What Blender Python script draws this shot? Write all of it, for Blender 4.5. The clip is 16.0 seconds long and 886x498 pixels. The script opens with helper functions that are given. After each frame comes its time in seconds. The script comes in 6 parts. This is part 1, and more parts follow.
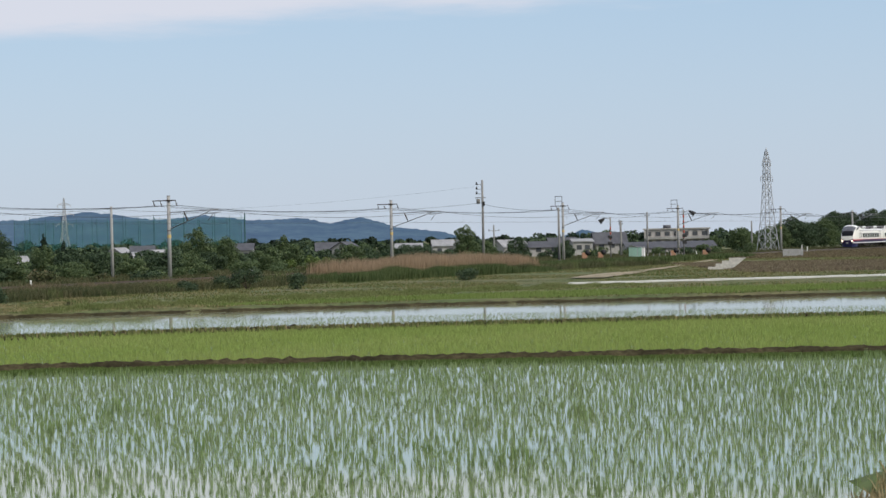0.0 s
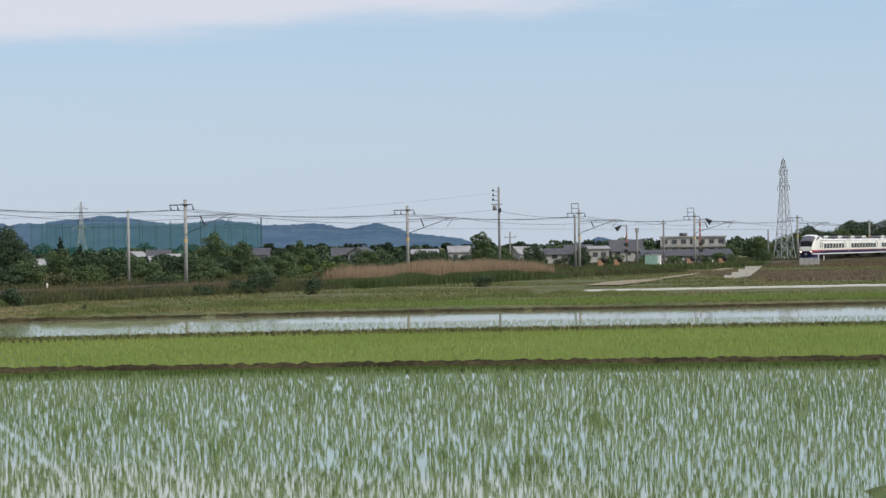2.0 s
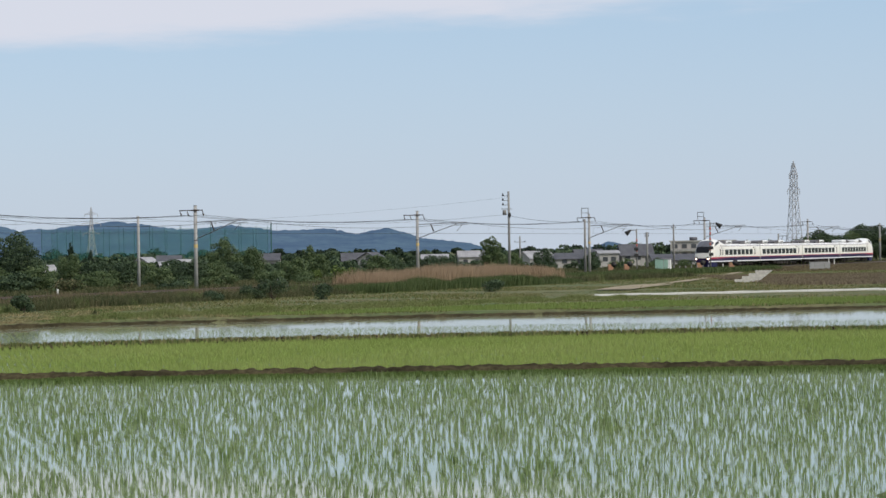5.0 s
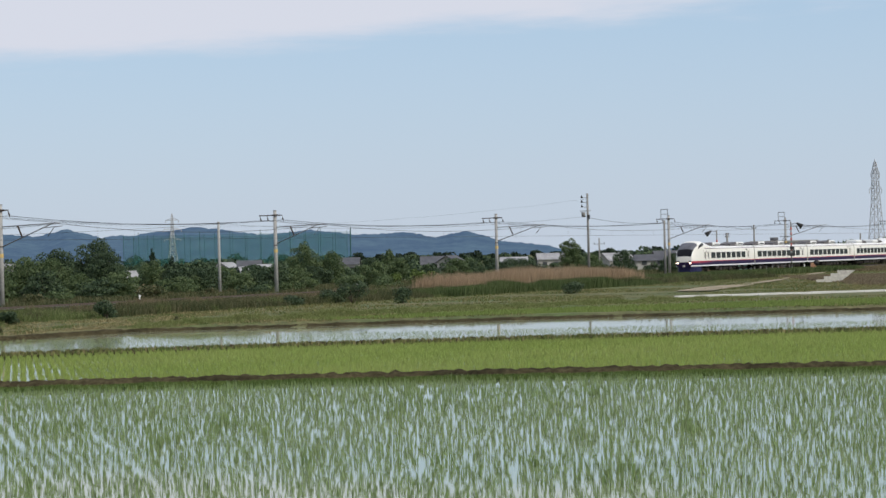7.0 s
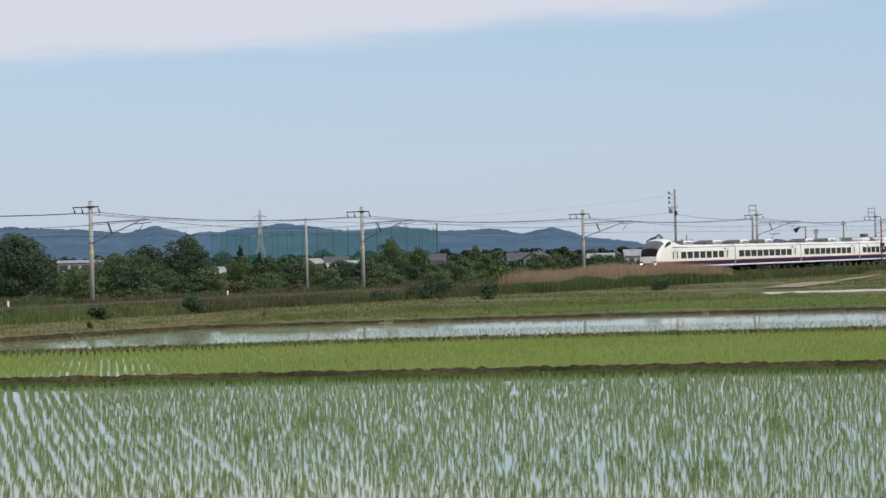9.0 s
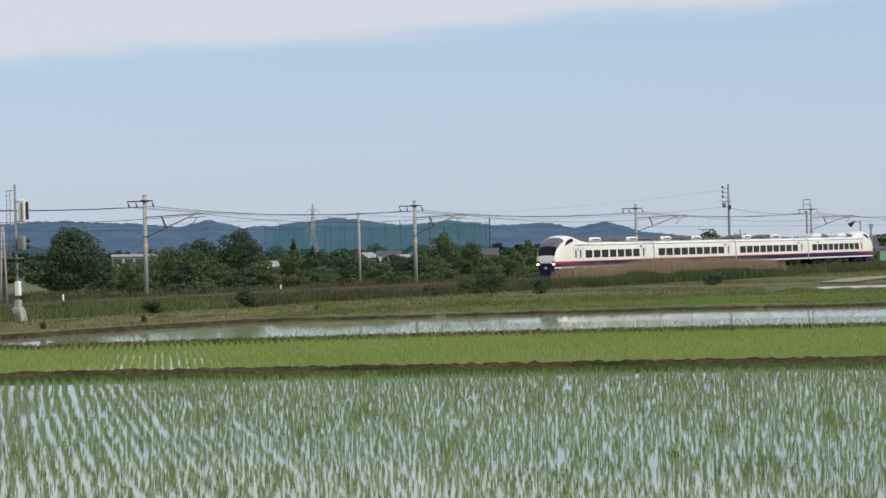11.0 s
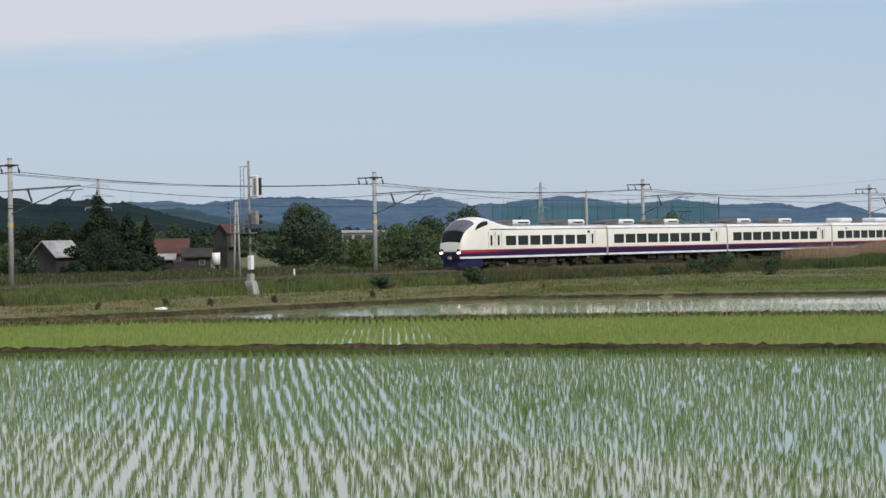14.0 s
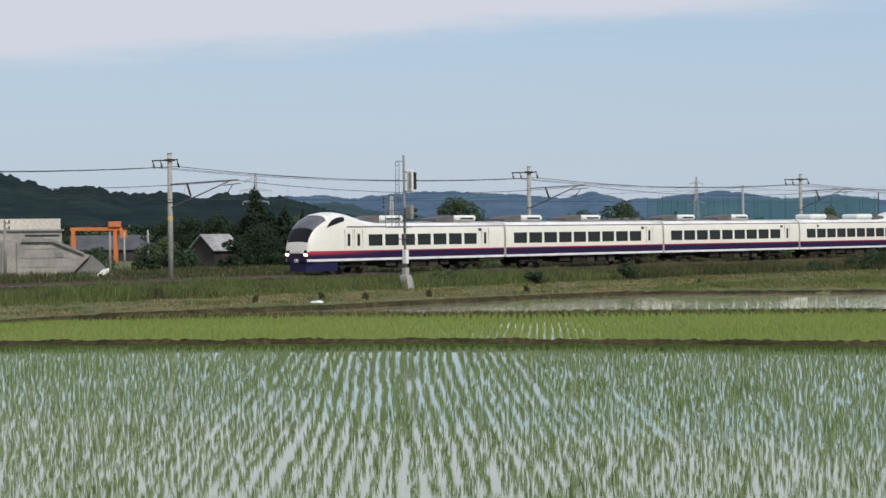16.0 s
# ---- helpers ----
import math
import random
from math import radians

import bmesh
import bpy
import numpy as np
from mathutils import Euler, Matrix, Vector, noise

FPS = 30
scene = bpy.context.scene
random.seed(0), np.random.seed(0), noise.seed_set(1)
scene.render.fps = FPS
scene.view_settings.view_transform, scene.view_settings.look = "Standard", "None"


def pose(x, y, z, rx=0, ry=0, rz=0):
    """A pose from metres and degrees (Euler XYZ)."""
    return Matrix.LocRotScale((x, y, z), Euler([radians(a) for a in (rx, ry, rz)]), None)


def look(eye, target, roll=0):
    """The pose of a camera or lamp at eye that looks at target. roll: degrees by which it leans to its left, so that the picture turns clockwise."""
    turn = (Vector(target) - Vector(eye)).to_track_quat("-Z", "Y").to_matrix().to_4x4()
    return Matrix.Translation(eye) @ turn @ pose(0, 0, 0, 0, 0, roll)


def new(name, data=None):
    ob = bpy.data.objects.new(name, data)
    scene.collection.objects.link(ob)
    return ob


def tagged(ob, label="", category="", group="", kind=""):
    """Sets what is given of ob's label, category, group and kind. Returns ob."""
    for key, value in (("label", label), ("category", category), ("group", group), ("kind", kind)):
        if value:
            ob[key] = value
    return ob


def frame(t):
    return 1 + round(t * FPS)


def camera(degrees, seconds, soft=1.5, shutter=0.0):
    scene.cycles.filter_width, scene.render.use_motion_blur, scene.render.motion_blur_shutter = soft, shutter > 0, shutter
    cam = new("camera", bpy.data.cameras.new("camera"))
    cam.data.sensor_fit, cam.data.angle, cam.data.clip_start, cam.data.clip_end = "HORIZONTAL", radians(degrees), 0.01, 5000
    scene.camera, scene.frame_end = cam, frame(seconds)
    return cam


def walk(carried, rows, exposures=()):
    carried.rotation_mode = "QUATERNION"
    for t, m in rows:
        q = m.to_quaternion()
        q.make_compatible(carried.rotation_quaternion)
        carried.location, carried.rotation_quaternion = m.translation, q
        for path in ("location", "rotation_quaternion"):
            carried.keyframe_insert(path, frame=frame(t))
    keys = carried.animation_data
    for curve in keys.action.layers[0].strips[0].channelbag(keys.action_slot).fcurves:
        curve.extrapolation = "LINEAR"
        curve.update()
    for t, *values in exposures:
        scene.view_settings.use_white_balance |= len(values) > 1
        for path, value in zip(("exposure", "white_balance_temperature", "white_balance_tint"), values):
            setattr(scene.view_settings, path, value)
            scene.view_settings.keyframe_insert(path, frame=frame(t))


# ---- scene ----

# ---- camera: a person stands on a raised bank and turns; yaw to the left, pitch up, roll ----
EYE = Vector((0.0, 0.0, 4.1))
AIM = [(0.0, -0.000, -0.270, -1.200), (0.5, 0.192, -0.130, -0.978), (1.0, 0.478, -0.157, -1.062), (1.5, 0.576,
       -0.172, -0.964), (2.0, 0.475, -0.076, -0.766), (2.5, 0.380, -0.135, -0.693), (3.0, 0.375, -0.201,
       -0.819), (5.5, 1.124, 0.152, -0.968), (6.0, 1.816, 0.200, -1.078), (6.5, 2.366, 0.212, -1.198), (7.0,
       3.128, 0.210, -1.411), (7.5, 3.847, 0.301, -1.550), (8.0, 4.453, 0.181, -1.421), (8.5, 5.066, 0.015,
       -1.409), (9.0, 5.713, 0.161, -1.388), (11.5, 8.332, 0.010, -1.207), (12.0, 9.557, 0.196, -0.932),
       (12.5, 9.863, 0.163, -0.713), (13.0, 10.344, 0.016, -0.499), (13.5, 11.620, -0.298, -0.472), (14.0,
       14.070, -0.509, -0.719), (14.5, 15.193, -0.250, -0.781), (15.0, 15.501, -0.059, -0.700), (15.5, 16.228,
       -0.262, -0.665), (16.0, 18.676, -0.620, -0.564)]


def aim(yaw, pitch, roll):
    a, e = radians(yaw), radians(pitch)
    return look(EYE, EYE + 100 * Vector((-math.sin(a) * math.cos(e), math.cos(a) * math.cos(e), math.sin(e))), roll)


cam = camera(26.0, 16.0, soft=1.5)
walk(cam, [(t, aim(y, p, r)) for t, y, p, r in AIM], exposures=[(0.0, 0.04), (7.0, 0.02), (12.0, -0.02), (16.0, -0.07)])

# ---- world and sun: hazy late spring day ----
SUN_AZ, SUN_EL = 132.0, 42.0      # degrees clockwise from the y axis, and up
world = bpy.data.worlds.new("sky")
scene.world = world
world.use_nodes = True
wn, wl = world.node_tree.nodes, world.node_tree.links
wn.clear()
sky = wn.new("ShaderNodeTexSky")
sky.sky_type, sky.sun_disc = "NISHITA", False
sky.sun_elevation, sky.sun_rotation = radians(SUN_EL), radians(SUN_AZ)
sky.air_density, sky.dust_density, sky.ozone_density = 1.0, 1.2, 2.0
SKY_STRENGTH = 0.12


def wmath(op, a, b=None, c=None):
    n = wn.new("ShaderNodeMath")
    n.operation = op
    for i, v in enumerate((a, b, c)):
        if v is None:
            continue
        if isinstance(v, (int, float)):
            n.inputs[i].default_value = v
        else:
            wl.new(v, n.inputs[i])
    return n.outputs[0]


tc = wn.new("ShaderNodeTexCoord")
sep = wn.new("ShaderNodeSeparateXYZ")
wl.new(tc.outputs["Generated"], sep.inputs[0])
gx, gy, gz = sep.outputs
azi = wmath("ARCTAN2", gx, gy)                       # radians, to the right of y
ele = wmath("ARCSINE", wmath("MINIMUM", wmath("MAXIMUM", gz, -1.0), 1.0))
# thin high cloud: a sheet whose lower rim climbs gently to the right
stretch = wn.new("ShaderNodeMapping")
stretch.inputs["Scale"].default_value = (3.0, 3.0, 22.0)
wl.new(tc.outputs["Generated"], stretch.inputs[0])
wisps = wn.new("ShaderNodeTexNoise")
wisps.inputs["Scale"].default_value, wisps.inputs["Detail"].default_value, wisps.inputs["Roughness"].default_value = 3.0, 6.0, 0.6
wl.new(stretch.outputs[0], wisps.inputs[0])
rim = wmath("MULTIPLY_ADD", azi, 0.058, 0.1130)      # the rim's elevation in radians
over = wmath("SUBTRACT", ele, rim)
over = wmath("ADD", over, wmath("MULTIPLY_ADD", wisps.outputs["Fac"], 0.030, -0.017))
ramp = wn.new("ShaderNodeMapRange")
ramp.interpolation_type = "SMOOTHSTEP"
ramp.inputs["From Min"].default_value, ramp.inputs["From Max"].default_value = -0.003, 0.015
ramp.inputs["To Min"].default_value, ramp.inputs["To Max"].default_value = 0.0, 0.86
wl.new(over, ramp.inputs[0])
veil = wn.new("ShaderNodeMapRange")                  # the rest of the sheet thins out upwards
veil.inputs["From Min"].default_value, veil.inputs["From Max"].default_value = 0.10, 0.5
veil.inputs["To Min"].default_value, veil.inputs["To Max"].default_value = 1.0, 0.35
wl.new(over, veil.inputs[0])
cloud_fac = wmath("MULTIPLY", ramp.outputs[0], veil.outputs[0])
# haze: a pale layer that is thickest at the horizon
haze = wn.new("ShaderNodeMapRange")
haze.inputs["From Min"].default_value, haze.inputs["From Max"].default_value = 0.0, 0.5
haze.inputs["To Min"].default_value, haze.inputs["To Max"].default_value = 0.9, 0.3
wl.new(ele, haze.inputs[0])
haze_ramp = wn.new("ShaderNodeValToRGB")
haze_ramp.color_ramp.elements[0].position, haze_ramp.color_ramp.elements[0].color = 0.0, (0.548, 0.622, 0.735, 1)
haze_ramp.color_ramp.elements[1].position, haze_ramp.color_ramp.elements[1].color = 0.17, (0.41, 0.59, 0.79, 1)
wl.new(ele, haze_ramp.inputs[0])
gain = wn.new("ShaderNodeVectorMath")
gain.operation = "SCALE"
gain.inputs["Scale"].default_value = 1 / SKY_STRENGTH
wl.new(haze_ramp.outputs[0], gain.inputs[0])
mix1 = wn.new("ShaderNodeMix")
mix1.data_type = "RGBA"
wl.new(haze.outputs[0], mix1.inputs[0])
wl.new(sky.outputs[0], mix1.inputs[6])
wl.new(gain.outputs[0], mix1.inputs[7])
mix2 = wn.new("ShaderNodeMix")
mix2.data_type = "RGBA"
wl.new(cloud_fac, mix2.inputs[0])
wl.new(mix1.outputs[2], mix2.inputs[6])
mix2.inputs[7].default_value = (0.70 / SKY_STRENGTH, 0.71 / SKY_STRENGTH, 0.79 / SKY_STRENGTH, 1)
bg = wn.new("ShaderNodeBackground")
bg.inputs["Strength"].default_value = SKY_STRENGTH
wl.new(mix2.outputs[2], bg.inputs[0])
wout = wn.new("ShaderNodeOutputWorld")
wl.new(bg.outputs[0], wout.inputs[0])

sun_data = bpy.data.lights.new("sun", "SUN")
sun_data.energy, sun_data.angle, sun_data.color = 3.1, radians(12.0), (1.0, 0.95, 0.86)
sun = new("sun", sun_data)
_a, _e = radians(SUN_AZ), radians(SUN_EL)
sun.matrix_world = look((math.sin(_a) * math.cos(_e) * 100, math.cos(_a) * math.cos(_e) * 100, math.sin(_e) * 100), (0, 0, 0))


# ---- materials ----
MATS = {}


def material(name, a, b=None, rough=0.8, metal=0.0, scale=1.0, fine=12.0, bump=0.0, fine_mix=0.35, c=None, island=0.0,
             object_random=0.0, spec=0.3, emit=None, emit_strength=0.0, coat=0.0):
    """Two tones mixed by noise at two scales (per metre), with optional bump and random tint per piece."""
    if name in MATS:
        return MATS[name]
    m = bpy.data.materials.new(name)
    m.use_nodes = True
    n, l = m.node_tree.nodes, m.node_tree.links
    p = n["Principled BSDF"]
    b = b or tuple(v * 0.8 for v in a)
    geo = n.new("ShaderNodeTexCoord")
    big = n.new("ShaderNodeTexNoise")
    big.inputs["Scale"].default_value, big.inputs["Detail"].default_value = scale, 5.0
    small = n.new("ShaderNodeTexNoise")
    small.inputs["Scale"].default_value, small.inputs["Detail"].default_value = fine, 3.0
    l.new(geo.outputs["Object"], big.inputs[0])
    l.new(geo.outputs["Object"], small.inputs[0])
    stretch = n.new("ShaderNodeMapRange")
    stretch.inputs["From Min"].default_value, stretch.inputs["From Max"].default_value = 0.35, 0.65
    l.new(big.outputs["Fac"], stretch.inputs[0])
    mix = n.new("ShaderNodeMix")
    mix.data_type = "RGBA"
    l.new(stretch.outputs[0], mix.inputs[0])
    mix.inputs[6].default_value, mix.inputs[7].default_value = (*a, 1), (*b, 1)
    out = mix.outputs[2]
    grain = n.new("ShaderNodeMix")
    grain.data_type, grain.blend_type = "RGBA", "MULTIPLY"
    grain.inputs[0].default_value = fine_mix
    spread = n.new("ShaderNodeMapRange")
    spread.inputs["From Min"].default_value, spread.inputs["From Max"].default_value = 0.3, 0.7
    spread.inputs["To Min"].default_value, spread.inputs["To Max"].default_value = 0.35, 1.3
    l.new(small.outputs["Fac"], spread.inputs[0])
    l.new(out, grain.inputs[6])
    l.new(spread.outputs[0], grain.inputs[7])
    out = grain.outputs[2]
    if island or object_random:
        src = n.new("ShaderNodeNewGeometry").outputs["Random Per Island"] if island else n.new("ShaderNodeObjectInfo").outputs["Random"]
        amount = island or object_random
        vary = n.new("ShaderNodeMapRange")
        vary.inputs["To Min"].default_value, vary.inputs["To Max"].default_value = 1 - amount, 1 + amount
        l.new(src, vary.inputs[0])
        if c:
            tint = n.new("ShaderNodeMix")
            tint.data_type = "RGBA"
            tint.inputs[7].default_value = (*c, 1)
            pick = n.new("ShaderNodeMath")
            pick.operation = "POWER"
            pick.inputs[1].default_value = 2.5
            l.new(src, pick.inputs[0])
            l.new(pick.outputs[0], tint.inputs[0])
            l.new(out, tint.inputs[6])
            out = tint.outputs[2]
        mul = n.new("ShaderNodeMix")
        mul.data_type, mul.blend_type = "RGBA", "MULTIPLY"
        mul.inputs[0].default_value = 1.0
        l.new(out, mul.inputs[6])
        l.new(vary.outputs[0], mul.inputs[7])
        out = mul.outputs[2]
    l.new(out, p.inputs["Base Color"])
    p.inputs["Roughness"].default_value, p.inputs["Metallic"].default_value = rough, metal
    p.inputs["Specular IOR Level"].default_value = spec
    p.inputs["Coat Weight"].default_value = coat
    if emit:
        p.inputs["Emission Color"].default_value, p.inputs["Emission Strength"].default_value = (*emit, 1), emit_strength
    if bump:
        bp = n.new("ShaderNodeBump")
        bp.inputs["Strength"].default_value, bp.inputs["Distance"].default_value = bump, 0.05
        l.new(small.outputs["Fac"], bp.inputs["Height"])
        l.new(bp.outputs[0], p.inputs["Normal"])
    MATS[name] = m
    return m


def leafy(name, a, b, c, spread=0.35, through_light=0.35, scale=0.35):
    """Foliage: tones by clump and by leaf, a part of the light goes through."""
    m = material(name, a, b, rough=0.65, scale=scale, fine=3.0, fine_mix=0.25, island=spread, c=c, spec=0.2)
    n, l = m.node_tree.nodes, m.node_tree.links
    p = n["Principled BSDF"]
    if not any(x.type == "BSDF_TRANSLUCENT" for x in n):
        tr = n.new("ShaderNodeBsdfTranslucent")
        l.new(p.inputs["Base Color"].links[0].from_socket, tr.inputs[0])
        mx = n.new("ShaderNodeMixShader")
        mx.inputs[0].default_value = through_light
        l.new(p.outputs[0], mx.inputs[1])
        l.new(tr.outputs[0], mx.inputs[2])
        l.new(mx.outputs[0], n["Material Output"].inputs[0])
    return m


M_MUD = material("dark_mud", (0.074, 0.062, 0.034), (0.038, 0.033, 0.019), rough=1.0, scale=0.8, fine=5, bump=1.0, fine_mix=0.8, spec=0.03)
M_GROUND = material("meadow_soil", (0.085, 0.115, 0.036), (0.15, 0.135, 0.06), rough=0.95, scale=0.12, fine=1.6, bump=0.6, fine_mix=0.6)
M_GRASS = leafy("verge_grass", (0.10, 0.15, 0.04), (0.16, 0.165, 0.06), (0.22, 0.18, 0.09), scale=0.08)
M_MOWN = leafy("mown_grass", (0.27, 0.215, 0.105), (0.13, 0.16, 0.05), (0.38, 0.29, 0.17), scale=0.24)
M_TALL = leafy("tall_grass", (0.050, 0.075, 0.028), (0.090, 0.098, 0.042), (0.125, 0.106, 0.057), scale=0.16)
M_FRESH = leafy("fresh_grass", (0.098, 0.148, 0.040), (0.135, 0.172, 0.056), (0.17, 0.175, 0.078), scale=0.22)
M_RIDGE = leafy("bright_tuft_grass", (0.16, 0.215, 0.060), (0.20, 0.235, 0.080), (0.24, 0.23, 0.11), scale=0.3)
M_FOOT = leafy("bank_foot_grass", (0.070, 0.120, 0.026), (0.10, 0.15, 0.034), (0.12, 0.15, 0.045), scale=0.3)
M_RICE = leafy("rice_blades", (0.235, 0.305, 0.13), (0.30, 0.36, 0.18), (0.13, 0.195, 0.065), spread=0.48, through_light=0.45, scale=0.15)
M_RICE_B = leafy("dense_rice_blades", (0.275, 0.34, 0.09), (0.325, 0.37, 0.115), (0.23, 0.31, 0.075), spread=0.25, through_light=0.45, scale=0.1)
M_REED_TAN = leafy("dry_reed", (0.36, 0.265, 0.17), (0.42, 0.315, 0.205), (0.26, 0.18, 0.11), scale=0.2)
M_RICE_FAR = leafy("far_rice_blades", (0.185, 0.255, 0.065), (0.22, 0.275, 0.08), (0.15, 0.21, 0.055), spread=0.2, scale=0.1)
M_REED_GREEN = leafy("green_reed", (0.062, 0.10, 0.032), (0.09, 0.125, 0.042), (0.10, 0.12, 0.05), scale=0.2)
M_LEAF = leafy("broad_leaf", (0.074, 0.116, 0.050), (0.098, 0.138, 0.060), (0.12, 0.15, 0.065), spread=0.25)
M_LEAF_DARK = leafy("dark_leaf", (0.036, 0.062, 0.034), (0.050, 0.079, 0.041), (0.070, 0.097, 0.045), spread=0.25, through_light=0.2)
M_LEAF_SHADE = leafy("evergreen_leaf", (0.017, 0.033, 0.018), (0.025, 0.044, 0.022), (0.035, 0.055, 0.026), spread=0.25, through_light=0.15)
M_LEAF_LIGHT = leafy("light_leaf", (0.085, 0.13, 0.03), (0.11, 0.16, 0.04), (0.15, 0.19, 0.06))
M_NEEDLE = leafy("needle_leaf", (0.012, 0.025, 0.015), (0.019, 0.034, 0.018), (0.026, 0.042, 0.021), spread=0.25, through_light=0.12)
M_BARK = material("bark", (0.10, 0.08, 0.06), (0.06, 0.048, 0.036), rough=0.95, scale=2, fine=14, bump=0.7)
M_CONC = material("concrete", (0.38, 0.375, 0.36), (0.30, 0.293, 0.28), rough=0.9, scale=0.7, fine=9, bump=0.2)
M_CONC_DARK = material("old_concrete", (0.27, 0.265, 0.25), (0.19, 0.185, 0.175), rough=0.9, scale=0.5, fine=6, bump=0.3)
M_STEEL = material("galvanised_steel", (0.30, 0.31, 0.32), (0.22, 0.22, 0.23), rough=0.55, metal=0.6, scale=1.5, fine=10)
M_RUST = material("rusty_steel", (0.10, 0.075, 0.06), (0.07, 0.055, 0.048), rough=0.8, metal=0.2, scale=1, fine=8)
M_WIRE = material("weathered_wire", (0.06, 0.065, 0.07), rough=0.6, metal=0.5)
M_BLACK = material("black_fitting", (0.025, 0.025, 0.027), (0.035, 0.033, 0.03), rough=0.6)
M_BALLAST = material("ballast", (0.085, 0.070, 0.052), (0.055, 0.047, 0.036), rough=0.95, scale=0.5, fine=9, bump=1.0, fine_mix=0.7)
M_WHITE = material("white_paint", (0.78, 0.77, 0.74), (0.70, 0.69, 0.66), rough=0.5, scale=0.6, fine=5, fine_mix=0.1)
M_YELLOW = material("yellow_paint", (0.60, 0.42, 0.14), (0.5, 0.38, 0.2), rough=0.7, scale=3)
M_BARRIER = material("faded_orange_paint", (0.42, 0.22, 0.13), (0.34, 0.2, 0.13), rough=0.7)
M_PYLON = material("pale_galvanised_steel", (0.46, 0.475, 0.50), (0.38, 0.39, 0.41), rough=0.7)
M_DRYDARK = leafy("brown_stalks", (0.15, 0.11, 0.072), (0.21, 0.155, 0.10), (0.13, 0.125, 0.06), scale=0.06)
M_BROWN = leafy("dead_weeds", (0.17, 0.128, 0.092), (0.23, 0.175, 0.12), (0.17, 0.155, 0.085), scale=0.1)
M_PATH = material("pale_dirt", (0.36, 0.29, 0.20), (0.25, 0.215, 0.14), rough=1.0, scale=0.3, fine=3, bump=0.4)
M_RED = material("red_paint", (0.50, 0.10, 0.06), (0.4, 0.09, 0.06), rough=0.6)
M_ORANGE = material("orange_paint", (0.62, 0.19, 0.06), (0.52, 0.16, 0.06), rough=0.6, scale=0.5)


def water_material(name, deep, rough=0.03, ior=1.6):
    m = bpy.data.materials.new(name)
    m.use_nodes = True
    n, l = m.node_tree.nodes, m.node_tree.links
    p = n["Principled BSDF"]
    p.inputs["Base Color"].default_value = (*deep, 1)
    p.inputs["Roughness"].default_value, p.inputs["IOR"].default_value = rough, ior
    p.inputs["Specular IOR Level"].default_value = 0.5
    geo = n.new("ShaderNodeTexCoord")
    ripple = n.new("ShaderNodeTexNoise")
    ripple.inputs["Scale"].default_value, ripple.inputs["Detail"].default_value = 2.2, 3.0
    l.new(geo.outputs["Object"], ripple.inputs[0])
    bp = n.new("ShaderNodeBump")
    bp.inputs["Strength"].default_value, bp.inputs["Distance"].default_value = 0.06, 0.012
    l.new(ripple.outputs["Fac"], bp.inputs["Height"])
    l.new(bp.outputs[0], p.inputs["Normal"])
    return m


M_WATER = water_material("paddy_water", (0.285, 0.335, 0.225), ior=1.46)
M_SILT = water_material("silty_water", (0.26, 0.27, 0.165), 0.06, 1.30)


# ---- mesh helpers ----
def mesh_object(name, verts, faces, mats, parent=None, label="", mat_index=None, smooth=False):
    """One mesh object from vertex and face arrays (all faces of one size when faces is an array)."""
    me = bpy.data.meshes.new(name)
    verts = np.asarray(verts, dtype=np.float32)
    if isinstance(faces, np.ndarray):
        k = faces.shape[1]
        me.vertices.add(len(verts))
        me.vertices.foreach_set("co", verts.ravel())
        me.loops.add(faces.size)
        me.loops.foreach_set("vertex_index", faces.astype(np.int32).ravel())
        me.polygons.add(len(faces))
        me.polygons.foreach_set("loop_start", np.arange(0, faces.size, k, dtype=np.int32))
        me.update(calc_edges=True)
    else:
        me.from_pydata([tuple(map(float, v)) for v in verts], [], faces)
    for m in (mats if isinstance(mats, (list, tuple)) else [mats]):
        me.materials.append(m)
    if mat_index is not None:
        me.polygons.foreach_set("material_index", np.asarray(mat_index, dtype=np.int32))
    if smooth:
        me.polygons.foreach_set("use_smooth", np.ones(len(me.polygons), dtype=bool))
    me.update()
    ob = new(name, me)
    if parent is not None:
        ob.parent = parent
    if label:
        ob["label"] = label
    return ob


def part(name, bm, mat, parent, label="", smooth=False):
    me = bpy.data.meshes.new(name)
    bm.to_mesh(me)
    bm.free()
    for m in (mat if isinstance(mat, (list, tuple)) else [mat]):
        me.materials.append(m)
    if smooth:
        me.polygons.foreach_set("use_smooth", np.ones(len(me.polygons), dtype=bool))
    ob = new(name, me)
    if parent is not None:
        ob.parent = parent
    if label:
        ob["label"] = label
    return ob


def thing(name, m, label, category, group="", kind=""):
    ob = new(name)
    ob.matrix_world = m
    return tagged(ob, label, category, group, kind)


def add_box(bm, size, at=(0, 0, 0), turn=None, bevel=0.0):
    m = Matrix.Translation(at) @ (turn or Matrix.Identity(4)) @ Matrix.Diagonal((*size, 1))
    made = bmesh.ops.create_cube(bm, size=1.0, matrix=m)
    if bevel:
        edges = list({e for v in made["verts"] for e in v.link_edges})
        bmesh.ops.bevel(bm, geom=edges, offset=bevel, segments=1, affect="EDGES", profile=0.5)
    return bm


def add_rod(bm, a, b, r0, r1=None, n=8):
    a, b = Vector(a), Vector(b)
    d = b - a
    m = Matrix.Translation((a + b) / 2) @ d.to_track_quat("Z", "Y").to_matrix().to_4x4()
    bmesh.ops.create_cone(bm, cap_ends=True, segments=n, radius1=r0, radius2=r0 if r1 is None else r1, depth=d.length, matrix=m)
    return bm


